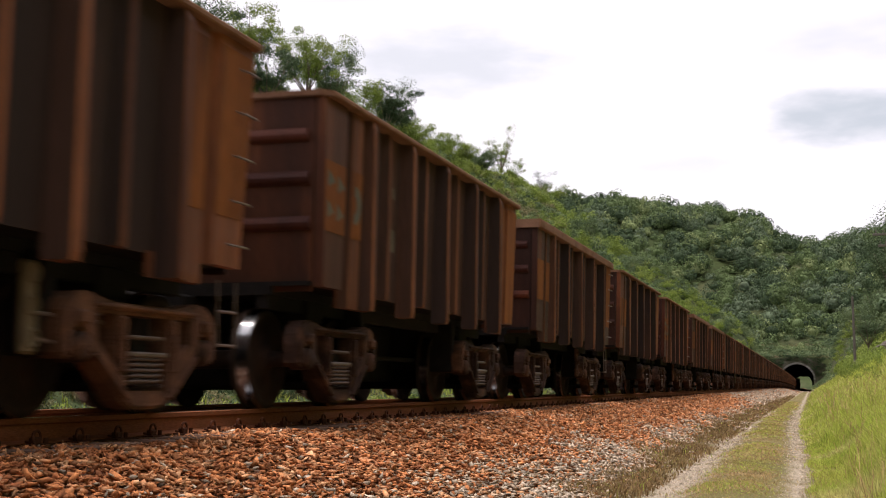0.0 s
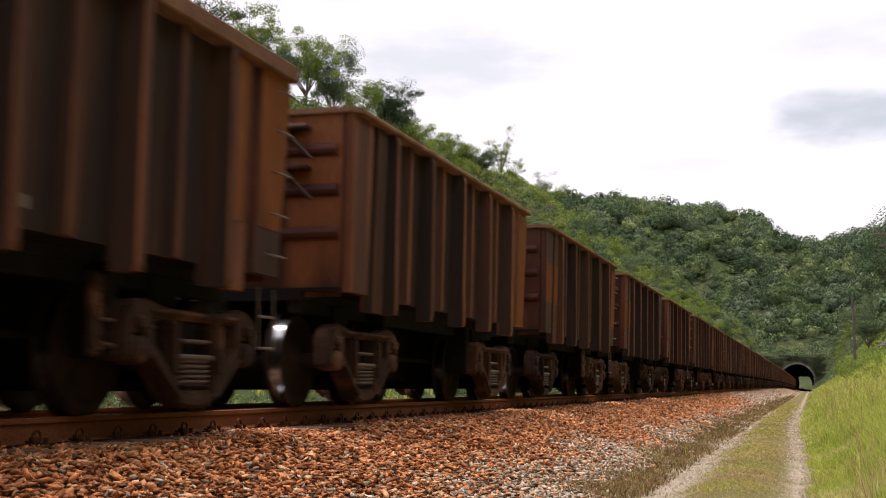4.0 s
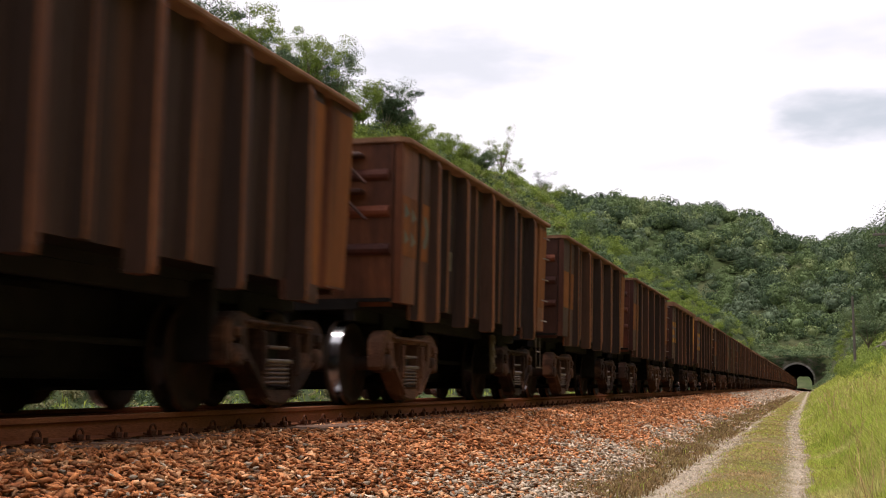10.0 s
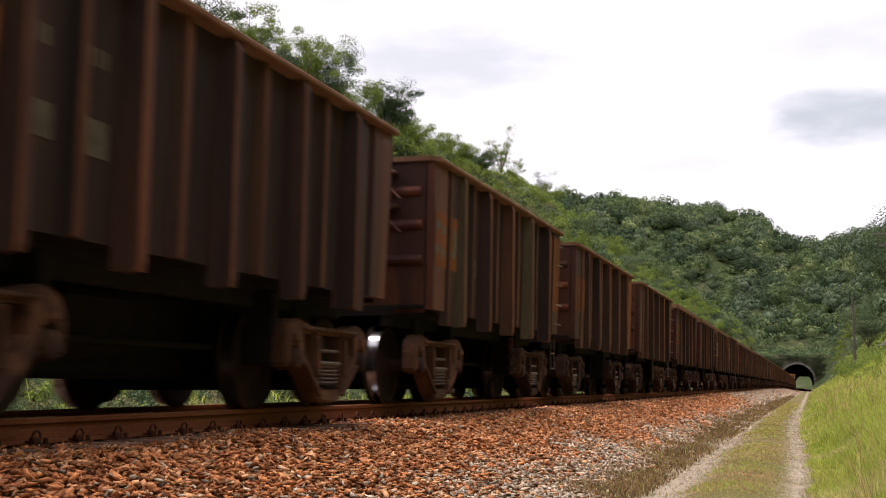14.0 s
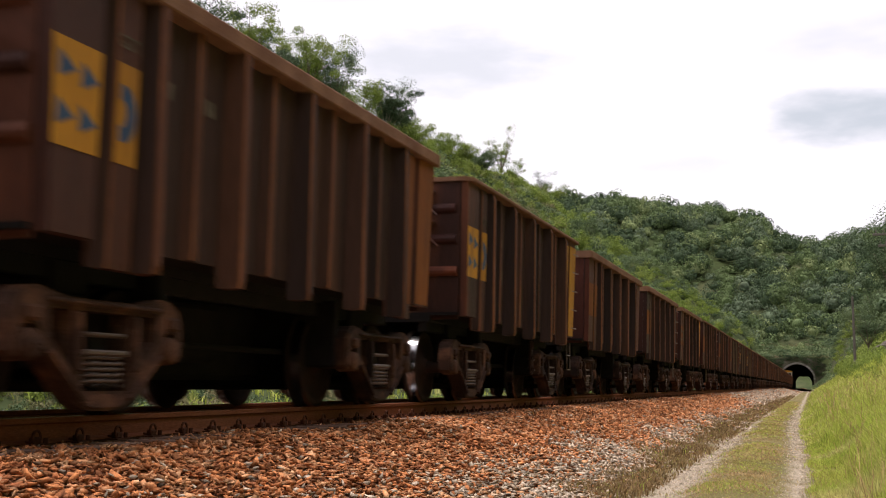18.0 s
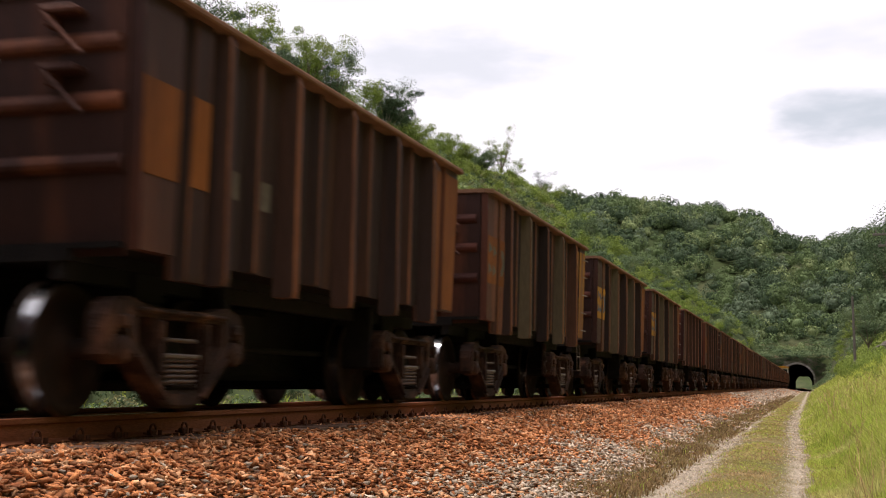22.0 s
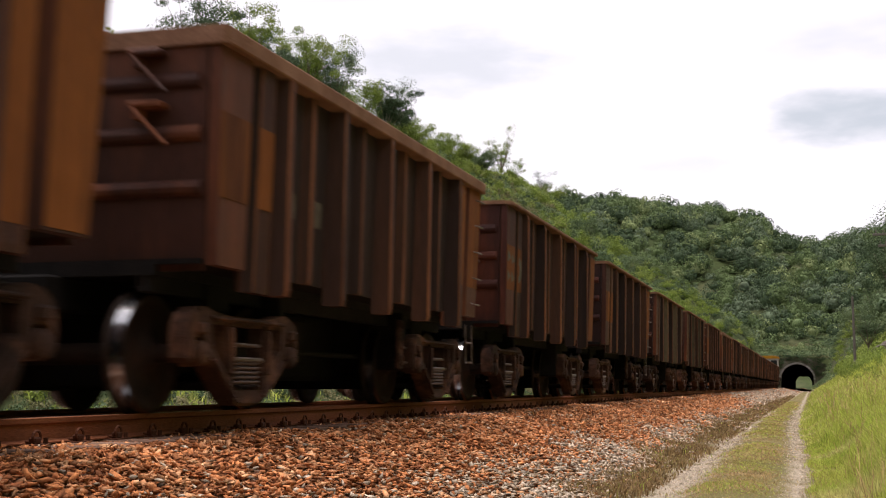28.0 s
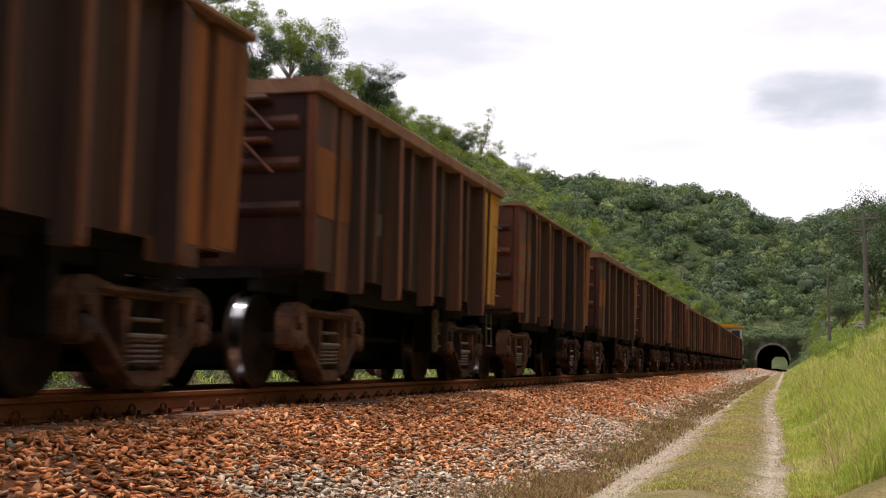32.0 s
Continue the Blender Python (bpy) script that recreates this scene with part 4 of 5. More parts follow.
            rod(bm, (x, y, 1.5), (x, y, 2.5), 0.025)
            part("handrail", bm, M["bare"], loco)
    for y in (-6.2, 6.2):
        b = new("bogie", None)
        b.parent, b.matrix_basis = loco, pose(0, y, 0)
        for s in (1, -1):
            bm = bmesh.new()
            box(bm, s * 1.2 - 0.1, s * 1.2 + 0.1, -2.3, 2.3, 0.45, 0.9, 0.05)
            part("side_frame", bm, M["bogie"], b)
        for k in (-1.7, 0.0, 1.7):
            part("axle", shared("axle", 0, M["wheel"], m_axle, True), None, b, at=pose(0, k, 0.5))
            for s in (1, -1):
                part("wheel", shared("wheel", 0, M["wheel"], m_wheel, True), None, b, at=pose(s * 0.86, k, 0.487, 0, 0, 0 if s > 0 else 180))
    return tagged(loco, "dusty grey and yellow diesel locomotive coupled behind the wagons", "locomotive")


LOCO = locomotive()


# ---------- scattered stones, grass and leaves ----------
RNG = np.random.default_rng(7)


def turns(n):
    """Random rotation matrices."""
    q = RNG.normal(size=(n, 4))
    q /= np.linalg.norm(q, axis=1)[:, None]
    w, x, y, z = q.T
    return np.stack([1 - 2 * (y * y + z * z), 2 * (x * y - z * w), 2 * (x * z + y * w), 2 * (x * y + z * w), 1 - 2 * (x * x + z * z), 2 * (y * z - x * w), 2 * (x * z - y * w), 2 * (y * z + x * w), 1 - 2 * (x * x + y * y)], -1).reshape(n, 3, 3)


def settled(n, tilt=0.5):
    """Rotations of stones that lie on their flat sides, turned any way and tipped a little."""
    a, b, c = RNG.uniform(0, 2 * math.pi, n), RNG.uniform(0, 2 * math.pi, n), RNG.normal(0, tilt, n)
    kx, ky, s, t = np.cos(b), np.sin(b), np.sin(c), 1 - np.cos(c)
    tip = np.stack([1 - t * ky * ky, t * kx * ky, ky * s, t * kx * ky, 1 - t * kx * kx, -kx * s, -ky * s, kx * s, np.cos(c)], -1).reshape(n, 3, 3)
    o, i = np.zeros(n), np.ones(n)
    flat = np.stack([np.cos(a), -np.sin(a), o, np.sin(a), np.cos(a), o, o, o, i], -1).reshape(n, 3, 3)
    return tip @ flat


def spread(protos, places, rots, sizes):
    """Copies of prototype shapes (vertices, faces) joined into arrays."""
    vs, fs, base = [], [], 0
    pick = RNG.integers(0, len(protos), len(places))
    for i, (pv, pf) in enumerate(protos):
        m = pick == i
        if not m.any():
            continue
        v = np.einsum("nij,kj->nki", rots[m], pv) * sizes[m][:, None, :] + places[m][:, None, :]
        f = pf[None] + (np.arange(m.sum()) * len(pv))[:, None, None] + base
        vs.append(v.reshape(-1, 3)), fs.append(f.reshape(-1, pf.shape[1]))
        base += m.sum() * len(pv)
    return np.concatenate(vs), np.concatenate(fs)


def stone_shapes(n=14):
    """Angular broken stones: hulls of a few random points."""
    out = []
    for k in range(n):
        bm = bmesh.new()
        ax = np.array([0.74, 0.48, 0.27]) * RNG.uniform(0.72, 1.25, 3)
        for p in RNG.normal(0, 1, (RNG.integers(7, 11), 3)):
            bm.verts.new(tuple(p / (0.5 * np.linalg.norm(p) + 0.5 * np.abs(p).max()) * ax * RNG.uniform(0.75, 1.05)))
        bmesh.ops.convex_hull(bm, input=bm.verts[:])
        bmesh.ops.delete(bm, geom=[v for v in bm.verts if not v.link_faces], context="VERTS")
        bmesh.ops.triangulate(bm, faces=bm.faces[:])
        bm.verts.index_update()
        v = np.array([tuple(x.co) for x in bm.verts])
        f = np.array([[x.index for x in p.verts] for p in bm.faces])
        bm.free()
        out.append((v, f))
    return out


STONES = stone_shapes()


def toe(y):
    """How far the weeds creep up the ballast further along the line."""
    return 0.5 * smooth(12, 40, y)


def pale_at(x, y):
    """Share of clean pale stones: few by the rail, most near the toe of the ballast."""
    return np.clip(smooth(2.5, 3.45, x - 0.2 * smooth(13, 30, y) + 0.35 * wave(x, y, 1.1) + 0.2 * wave(x, y, 0.37, 2)) * 0.85 + 0.04, 0, 1) + 0.8 * smooth(58, 82, y) * smooth(1.0, 1.6, x)


def ballast():
    keep = {"rust": [[], [], []], "pale": [[], [], []]}
    singles = []
    for y0, y1, dens, size in ((2.8, 5.2, 300, 0.056), (5.2, 11, 760, 0.055), (11, 18, 560, 0.058), (18, 30, 420, 0.060), (30, 55, 170, 0.082), (55, 110, 55, 0.13), (110, 230, 12, 0.28)):
        n = int((y1 - y0) * 3.05 * dens)
        x = RNG.uniform(0.93, 3.98, n)
        y = RNG.uniform(y0, y1, n)
        z = ballast_z(x, y) + 0.02 * wave(x, y, 0.6) - 0.012 + RNG.uniform(-0.012, 0.02, n)
        s = size * RNG.uniform(0.6, 1.35, n)
        # stones thin out among the weeds at the toe
        ok = RNG.random(n) > smooth(3.5, 4.0, x + toe(y) + 0.2 * wave(y, x, 0.8)) * 0.92
        p, r, sz = np.stack([x, y, z], -1)[ok], settled(n)[ok], np.repeat(s[:, None], 3, 1)[ok]
        pale = RNG.random(ok.sum()) < pale_at(p[:, 0], p[:, 1])
        if y0 == 5.2:
            order = np.argsort(np.hypot(p[:, 0] - 3.2, p[:, 1] - 8.2))[:280]
            singles = [(p[i], r[i], sz[i], bool(pale[i])) for i in order]
            m = np.ones(len(p), bool)
            m[order] = False
            p, r, sz, pale = p[m], r[m], sz[m], pale[m]
        for name, sel in (("rust", ~pale), ("pale", pale)):
            for a, b in zip(keep[name], (p[sel], r[sel], sz[sel])):
                a.append(b)
    for name, mat, label in (("rust", "stone_rust", "rust-orange crushed ballast stones beside the rail"), ("pale", "stone_grey", "pale grey crushed ballast stones at the shoulder")):
        p, r, sz = (np.concatenate(a) for a in keep[name])
        v, f = spread(STONES, p, r, sz)
        tagged(new("ballast_stones", mesh_big("ballast_stones", v, f, M[mat])), label, "ballast", kind="stuff")
    bed = bpy.data.objects["ballast_bed"]
    shapes = {(i, c): mesh_big("stone", STONES[i][0], STONES[i][1], M["stone_grey" if c else "stone_rust"]) for i in range(14) for c in (True, False)}
    for i, (p, r, sz, pale) in enumerate(singles):
        ob = new("stone", shapes[(i % 14, pale)])
        ob.parent = bed
        ob.matrix_basis = Matrix.LocRotScale(Vector(p), Matrix(r.tolist()), Vector(sz))


def blades(name, area, count, tall, wide, mat, label, lean=0.35, patch=None, rise=False):
    """Grass: bent blades of two joints on the land."""
    x0, x1, y0, y1 = area
    x, y = RNG.uniform(x0, x1, count), y0 * (y1 / y0) ** RNG.random(count)
    if patch is not None:
        ok = RNG.random(count) < patch(x, y)
        x, y = x[ok], y[ok]
    n = len(x)
    far = np.clip(y / 14.0, 1, 6)
    h = tall * RNG.uniform(0.45, 1.25, n) * (1 + 0.3 * wave(x, y, 1.3) + 0.25 * wave(x, y, 0.45, 2))
    if rise:
        h *= 0.3 + 0.7 * smooth(5.9, 6.9, x + bend(y) + 0.3 * wave(y, x, 1.1))
    w = wide * far * RNG.uniform(0.7, 1.3, n)
    a, b = RNG.uniform(0, 2 * math.pi, n), RNG.uniform(0, 2 * math.pi, n)
    d = lean * h * RNG.uniform(0.2, 1.6, n)
    z = land(x, y) - 0.02
    sx, sy = np.cos(a) * w / 2, np.sin(a) * w / 2
    ex, ey = np.cos(b) * d, np.sin(b) * d
    v = np.stack([
        np.stack([x - sx, y - sy, z], -1), np.stack([x + sx, y + sy, z], -1),
        np.stack([x - sx * 0.8 + ex * 0.3, y - sy * 0.8 + ey * 0.3, z + h * 0.6], -1), np.stack([x + sx * 0.8 + ex * 0.3, y + sy * 0.8 + ey * 0.3, z + h * 0.6], -1),
        np.stack([x + ex, y + ey, z + h * (1 - 0.3 * lean)], -1)], 1)
    f = np.array([[0, 1, 3], [0, 3, 2], [2, 3, 4]])[None] + (np.arange(n) * 5)[:, None, None]
    return tagged(new(name, mesh_big(name, v.reshape(-1, 3), f.reshape(-1, 3), M[mat])), label, "grass", kind="stuff")


def grass():
    def edge(x, y):
        x = x + bend(y) - 0.06 - 0.22 * (1 - smooth(12, 28, y))
        return smooth(5.82, 6.5, x + 0.26 * wave(y, x, 0.9) + 0.18 * wave(x, y, 0.3, 1)) * np.clip(0.75 + 0.45 * wave(x, y, 0.7, 3), 0.15, 1)
    def verge(x, y):
        return smooth(5.74, 5.94, x + bend(y) + 0.08 * wave(x, y, 0.5))
    blades("tall_grass", (5.5, 7.4, 9.5, 26), 52000, 0.40, 0.0085, "grass", "tall bright green grass on the bank beside the path", 0.42, edge, True)
    blades("tall_grass", (5.5, 13.0, 18, 130), 80000, 0.46, 0.009, "grass", "tall green grass spreading up the cutting slope", 0.42, edge, True)
    blades("verge_grass", (5.40, 6.45, 9.5, 60), 42000, 0.11, 0.008, "grass", "short green verge grass at the foot of the bank", 0.6, verge)
    blades("dry_verge", (5.40, 6.4, 9.5, 60), 16000, 0.09, 0.008, "grass_dry", "short dry grass at the foot of the bank", 0.7, verge)
    blades("dry_stalks", (6.2, 9.0, 9.5, 60), 2400, 0.62, 0.006, "grass_dry", "dry pale grass stalks among the green grass", 0.7)

    def middle(x, y):
        return np.exp(-((x + bend(y) - 4.99) / 0.40) ** 4) * 0.9 + 0.05
    blades("short_grass", (4.05, 5.6, 9.5, 90), 60000, 0.06, 0.007, "grass", "short worn grass between the wheel ruts", 0.7, lambda x, y: middle(x, y) * np.clip(0.35 + 0.9 * wave(x, y, 0.6, 2), 0.05, 1))
    blades("dry_grass", (3.85, 5.8, 9.5, 90), 130000, 0.055, 0.007, "grass_dry", "short dry grass between the wheel ruts", 0.8, middle)

    def weeds(x, y):
        return np.exp(-((x - 3.72 + 0.6 * toe(y) - 0.12 * wave(y, x, 1.7)) / (0.40 + 0.4 * toe(y))) ** 2) * np.clip(0.75 + 0.5 * wave(x, y, 0.8), 0.1, 1)
    blades("dry_weeds", (2.3, 4.2, 6.0, 150), 180000, 0.10, 0.012, "weed", "brown dry weeds along the foot of the ballast", 0.6, weeds)
    blades("green_weeds", (3.2, 4.15, 6.0, 120), 4000, 0.10, 0.008, "grass", "thin green weeds along the foot of the ballast", 0.6, weeds)
    blades("far_side_grass", (-8.5, -3.0, 6.0, 120), 26000, 0.36, 0.02, "grass", "bright green grass on the far side of the track", 0.5, lambda x, y: np.clip(0.35 + 1.1 * wave(x, y, 0.9, 4), 0, 1))

    # loose gravel lies on the ruts
    n = 22000
    y = 9.5 * (60 / 9.5) ** RNG.random(n)
    x = np.where(RNG.random(n) < 0.68, RNG.normal(4.34, 0.20, n), RNG.normal(5.66, 0.13, n)) - bend(y)
    s = RNG.uniform(0.006, 0.020, n) * np.clip(y / 14, 1, 3)
    v, f = spread(STONES, np.stack([x, y, land(x, y) + s * 0.1], -1), turns(n), np.repeat(s[:, None], 3, 1))
    tagged(new("path_gravel", mesh_big("path_gravel", v, f, M["rut"])), "fine pale gravel scattered along the wheel ruts", "gravel", kind="stuff")


# ---------- foliage ----------
LEAF = np.array([[-0.5, 0, 0], [0.0, -0.32, 0.06], [0.5, 0, 0], [0.0, 0.32, 0.06]])
LEAF_F = np.array([[0, 1, 2, 3]])


def crown(n, lumps, size, flat=0.75, seed=0, spread_r=1.0, loose=0.28):
    """Leaves gathered in lumps within a crown of about one metre radius: vertices and faces."""
    rng = np.random.default_rng(seed)
    c = rng.normal(size=(lumps, 3))
    c /= np.linalg.norm(c, axis=1)[:, None]
    c *= (0.35 + 0.5 * rng.random((lumps, 1))) * spread_r
    c[:, 2] = np.abs(c[:, 2]) * flat - 0.1
    r = 0.24 + 0.24 * rng.random(lumps)
    k = rng.integers(0, lumps, n)
    d = rng.normal(size=(n, 3))
    d /= np.linalg.norm(d, axis=1)[:, None]
    d[:, 2] = np.where(rng.random(n) < 0.85, np.abs(d[:, 2]), d[:, 2])
    p = c[k] + d * (r[k] * (0.65 + 0.4 * rng.random(n)))[:, None]
    nrm = d + rng.normal(size=(n, 3)) * loose + np.array([0, 0, 0.1])
    nrm /= np.linalg.norm(nrm, axis=1)[:, None]
    t = np.cross(nrm, rng.normal(size=(n, 3)))
    t /= np.linalg.norm(t, axis=1)[:, None]
    b = np.cross(nrm, t)
    s = size * (0.6 + 0.8 * rng.random(n))
    v = p[:, None, :] + s[:, None, None] * (LEAF[None, :, 0:1] * t[:, None] + LEAF[None, :, 1:2] * b[:, None] + LEAF[None, :, 2:3] * nrm[:, None])
    f = LEAF_F[None] + (np.arange(n) * 4)[:, None, None]
    return v.reshape(-1, 3), f.reshape(-1, 4)


def dome(n, seed, size=0.085):
    """A broad forest crown: knobbly swellings over a dome, leaves on its skin only."""
    rng = np.random.default_rng(seed)
    k = 24
    c = rng.normal(size=(k, 3))
    c[:, 2] = np.abs(c[:, 2]) * 0.9
    c /= np.linalg.norm(c, axis=1)[:, None]
    c *= np.array([rng.uniform(0.6, 0.95), rng.uniform(0.6, 0.95), 0.6]) * rng.uniform(0.55, 1.22, (k, 1))
    r = rng.uniform(0.15, 0.36, k)
    pick = rng.integers(0, k, n * 3)
    d = rng.normal(size=(n * 3, 3))
    d /= np.linalg.norm(d, axis=1)[:, None]
    p = c[pick] + d * r[pick][:, None]
    gap = np.linalg.norm(p[:, None] - c[None], axis=2) / r[None]
    gap[np.arange(n * 3), pick] = 9
    ok = (gap.min(1) > 0.93) & (p[:, 2] > -0.22) & ((d * c[pick]).sum(1) > -0.15)
    p, d = p[ok][:n], d[ok][:n]
    n = len(p)
    nrm = 0.8 * d + 0.35 * p / np.linalg.norm(p, axis=1)[:, None] + rng.normal(size=(n, 3)) * 0.3
    nrm /= np.linalg.norm(nrm, axis=1)[:, None]
    t = np.cross(nrm, rng.normal(size=(n, 3)))
    t /= np.linalg.norm(t, axis=1)[:, None]
    b = np.cross(nrm, t)
    s = size * (0.6 + 0.8 * rng.random(n))
    v = p[:, None, :] + s[:, None, None] * (LEAF[None, :, 0:1] * t[:, None] + LEAF[None, :, 1:2] * b[:, None] + LEAF[None, :, 2:3] * nrm[:, None])
    f = LEAF_F[None] + (np.arange(n) * 4)[:, None, None]
    # an added solid core keeps the crown from being seen through
    i, j = np.meshgrid(np.arange(11), np.arange(6))
    a, e = 2 * math.pi * i / 10, -0.35 + 1.9 * j / 5
    core = np.stack([0.42 * np.cos(a) * np.cos(e), 0.42 * np.sin(a) * np.cos(e), 0.42 * np.sin(e)], -1) * (1 + 0.1 * np.sin(3 * a + seed) * np.cos(e))[..., None]
    q = (j[:-1, :-1] * 11 + i[:-1, :-1]).ravel()
    cf = np.stack([q, q + 1, q + 12, q + 11], -1) + n * 4
    return np.concatenate([v.reshape(-1, 3), core.reshape(-1, 3)]), np.concatenate([f.reshape(-1, 4), cf])


def upright(n):
    a = RNG.uniform(0, 2 * math.pi, n)
    o, i = np.zeros(n), np.ones(n)
    return np.stack([np.cos(a), -np.sin(a), o, np.sin(a), np.cos(a), o, o, o, i], -1).reshape(n, 3, 3)


def woods():
    far = [crown(520, 9, 0.128, 0.8, 11 + i, 1.0, 0.13) for i in range(4)]
    domes = [dome(480, 11 + i, 0.135) for i in range(12)]
    # wooded hill over the tunnel: crowns of different tones, side by side
    for mat, label, count, lo, hi in (("crown_mid", "dense mid-green forest covering the hill above the tunnel", 500, 1.9, 5.6), ("crown_dark", "dark green crowns scattered through the hill forest", 420, 2.2, 6.0),
                                      ("crown_blue", "grey-green crowns scattered through the hill forest", 300, 1.9, 5.4), ("crown_pale", "pale green crowns scattered through the hill forest", 280, 1.6, 4.8)):
        x = RNG.uniform(-150, 95, count)
        y = PORTAL + 24 + 207 * RNG.random(count) ** 0.9
        z = land(x, y)
        s = RNG.uniform(lo, hi, count) * (0.55 + 0.45 * smooth(PORTAL, PORTAL + 70, y))
        sz = np.stack([s, s, s * RNG.uniform(1.0, 1.45, count)], -1)
        v, f = spread(domes, np.stack([x, y, z + s * 0.25 + RNG.uniform(-1, 3.0, count)], -1), upright(count), sz)
        tagged(new("hill_forest", mesh_big("hill_forest", v, f, M[mat])), label, "forest", kind="stuff")
    # trees where the ridge runs into the hill
    n = 130
    x, y = RNG.uniform(-115, -18, n), RNG.uniform(396, 440, n)
    s = RNG.uniform(1.8, 4.0, n)
    v, f = spread(domes, np.stack([x, y, land(x, y) + 0.2 * s], -1), upright(n), np.stack([s, s, s * 1.2], -1))
    tagged(new("saddle_woods", mesh_big("saddle_woods", v, f, M["crown_mid"])), "green trees where the ridge meets the hill", "forest", kind="stuff")
    # young growth closes the floor of the forest
    low = [dome(150, 211 + i, 0.23) for i in range(8)]
    n = 950
    x, y = RNG.uniform(-150, 95, n), PORTAL + 22 + 210 * RNG.random(n) ** 0.9
    s = RNG.uniform(1.3, 3.0, n)
    v, f = spread(low, np.stack([x, y, land(x, y) + 0.1 * s], -1), upright(n), np.stack([s * 1.3, s * 1.3, s], -1))
    tagged(new("hill_understory", mesh_big("hill_understory", v, f, M["crown_mid"])), "young green growth under the hill forest", "forest", kind="stuff")
    # right-hand slope beyond the grass
    n = 300
    x, y = 16 + 75 * RNG.random(n) ** 1.5, RNG.uniform(120, 405, n)
    s = RNG.uniform(1.6, 4.2, n)
    v, f = spread(far, np.stack([x, y, land(x, y) + s * 0.5], -1), upright(n), np.repeat(s[:, None], 3, 1))
    tagged(new("slope_woods", mesh_big("slope_woods", v, f, M["leaf_far"])), "green woods on the slope beside the line", "forest", kind="stuff")
    bush = [crown(300, 11, 0.125, 0.7, 31 + i) for i in range(6)]
    n = 520
    y = RNG.uniform(55, 400, n)
    x = 8.6 + y * 0.012 + 9 * RNG.random(n) ** 1.3
    s = RNG.uniform(0.4, 1.3, n) * np.clip(y / 110, 0.7, 1.8)
    v, f = spread(bush, np.stack([x, y, land(x, y) + s * 0.3], -1), upright(n), np.repeat(s[:, None], 3, 1))
    tagged(new("slope_shrubs", mesh_big("slope_shrubs", v, f, M["leaf"])), "low fresh green shrubs on the cutting slope", "shrub", kind="stuff")
    n = 260
    y = RNG.uniform(300, 404, n)
    x = 6.4 + 0.012 * (404 - y) + 5.0 * RNG.random(n)
    s = RNG.uniform(0.5, 1.3, n)
    v, f = spread(bush, np.stack([x, y, land(x, y) + s * 0.3], -1), upright(n), np.repeat(s[:, None], 3, 1))
    tagged(new("cutting_shrubs", mesh_big("cutting_shrubs", v, f, M["leaf_far"])), "green shrubs on the slope by the tunnel mouth", "shrub", kind="stuff")
    n = 420
    y = 22 * (150 / 22) ** RNG.random(n)
    x = 7.6 + 3.2 * RNG.random(n) + y * 0.008
    s = RNG.uniform(0.14, 0.42, n) * np.clip(y / 45, 0.8, 2.0)
    v, f = spread(bush, np.stack([x, y, land(x, y) + s * 0.35], -1), upright(n), np.stack([s, s, s * 1.3], -1))
    tagged(new("bank_weeds", mesh_big("bank_weeds", v, f, M["leaf"])), "leafy green weeds in tufts on the bank", "weeds", kind="stuff")
    # weeds, scrub and low plants beyond the far rail
    for mat, label, n in (("leaf_dark", "dark leafy weeds beyond the far rail", 420), ("scrub", "brown-green scrub beyond the far rail", 400), ("leaf", "bright low plants beyond the far rail", 150)):
        x, y = -3.4 - 7.0 * RNG.random(n), 8 * (80 / 8) ** RNG.random(n)
        s = RNG.uniform(0.14, 0.5, n)
        v, f = spread(bush, np.stack([x, y, land(x, y) + s * 0.3], -1), upright(n), np.repeat(s[:, None], 3, 1))
        tagged(new("far_side_weeds", mesh_big("far_side_weeds", v, f, M[mat])), label, "weeds", kind="stuff")
    # thicket on the ridge behind the train
    for mat, label, count, lo, hi in (("leaf", "fresh green thicket on the ridge behind the train", 1000, 1.2, 2.8), ("leaf_dark", "dark green bushes in the ridge thicket", 300, 1.4, 3.0), ("leaf_far", "mid-green bushes in the ridge thicket", 500, 1.4, 3.0)):
        y = RNG.uniform(60, 400, count)
        x = -12 - 40 * RNG.random(count) ** 0.55
        s = RNG.uniform(lo, hi, count)
        v, f = spread(bush, np.stack([x, y, land(x, y) + s * 0.35], -1), upright(count), np.stack([s, s, s * 0.9], -1))
        tagged(new("ridge_thicket", mesh_big("ridge_thicket", v, f, M[mat])), label, "thicket", kind="stuff")
    for mat, label, n in (("scrub", "brown-green scrub along the top of the ridge", 240), ("leaf", "pale fresh bushes along the top of the ridge", 220)):
        x, y = -36 - 14 * RNG.random(n), RNG.uniform(165, 305, n)
        s = RNG.uniform(0.7, 1.9, n)
        v, f = spread(bush, np.stack([x, y, land(x, y) + s * 0.5], -1), upright(n), np.stack([s, s, s * 1.2], -1))
        tagged(new("ridge_scrub", mesh_big("ridge_scrub", v, f, M[mat])), label, "scrub", kind="stuff")
    n = 170
    x, y = -43.5 - 5 * RNG.random(n), RNG.uniform(100, 290, n)
    s = RNG.uniform(1.2, 2.4, n)
    v, f = spread(bush, np.stack([x, y, land(x, y) + s * 0.8], -1), upright(n), np.stack([s, s, s * 1.1], -1))
    tagged(new("ridge_hedge", mesh_big("ridge_hedge", v, f, M["leaf"])), "fresh green bushes under the trees of the ridge", "thicket", kind="stuff")
    n = 190
    x, y = -7 - 22 * RNG.random(n), RNG.uniform(320, 405, n)
    s = RNG.uniform(1.0, 2.6, n)
    v, f = spread(bush, np.stack([x, y, land(x, y) + s * 0.4], -1), upright(n), np.stack([s, s, s * 1.2], -1))
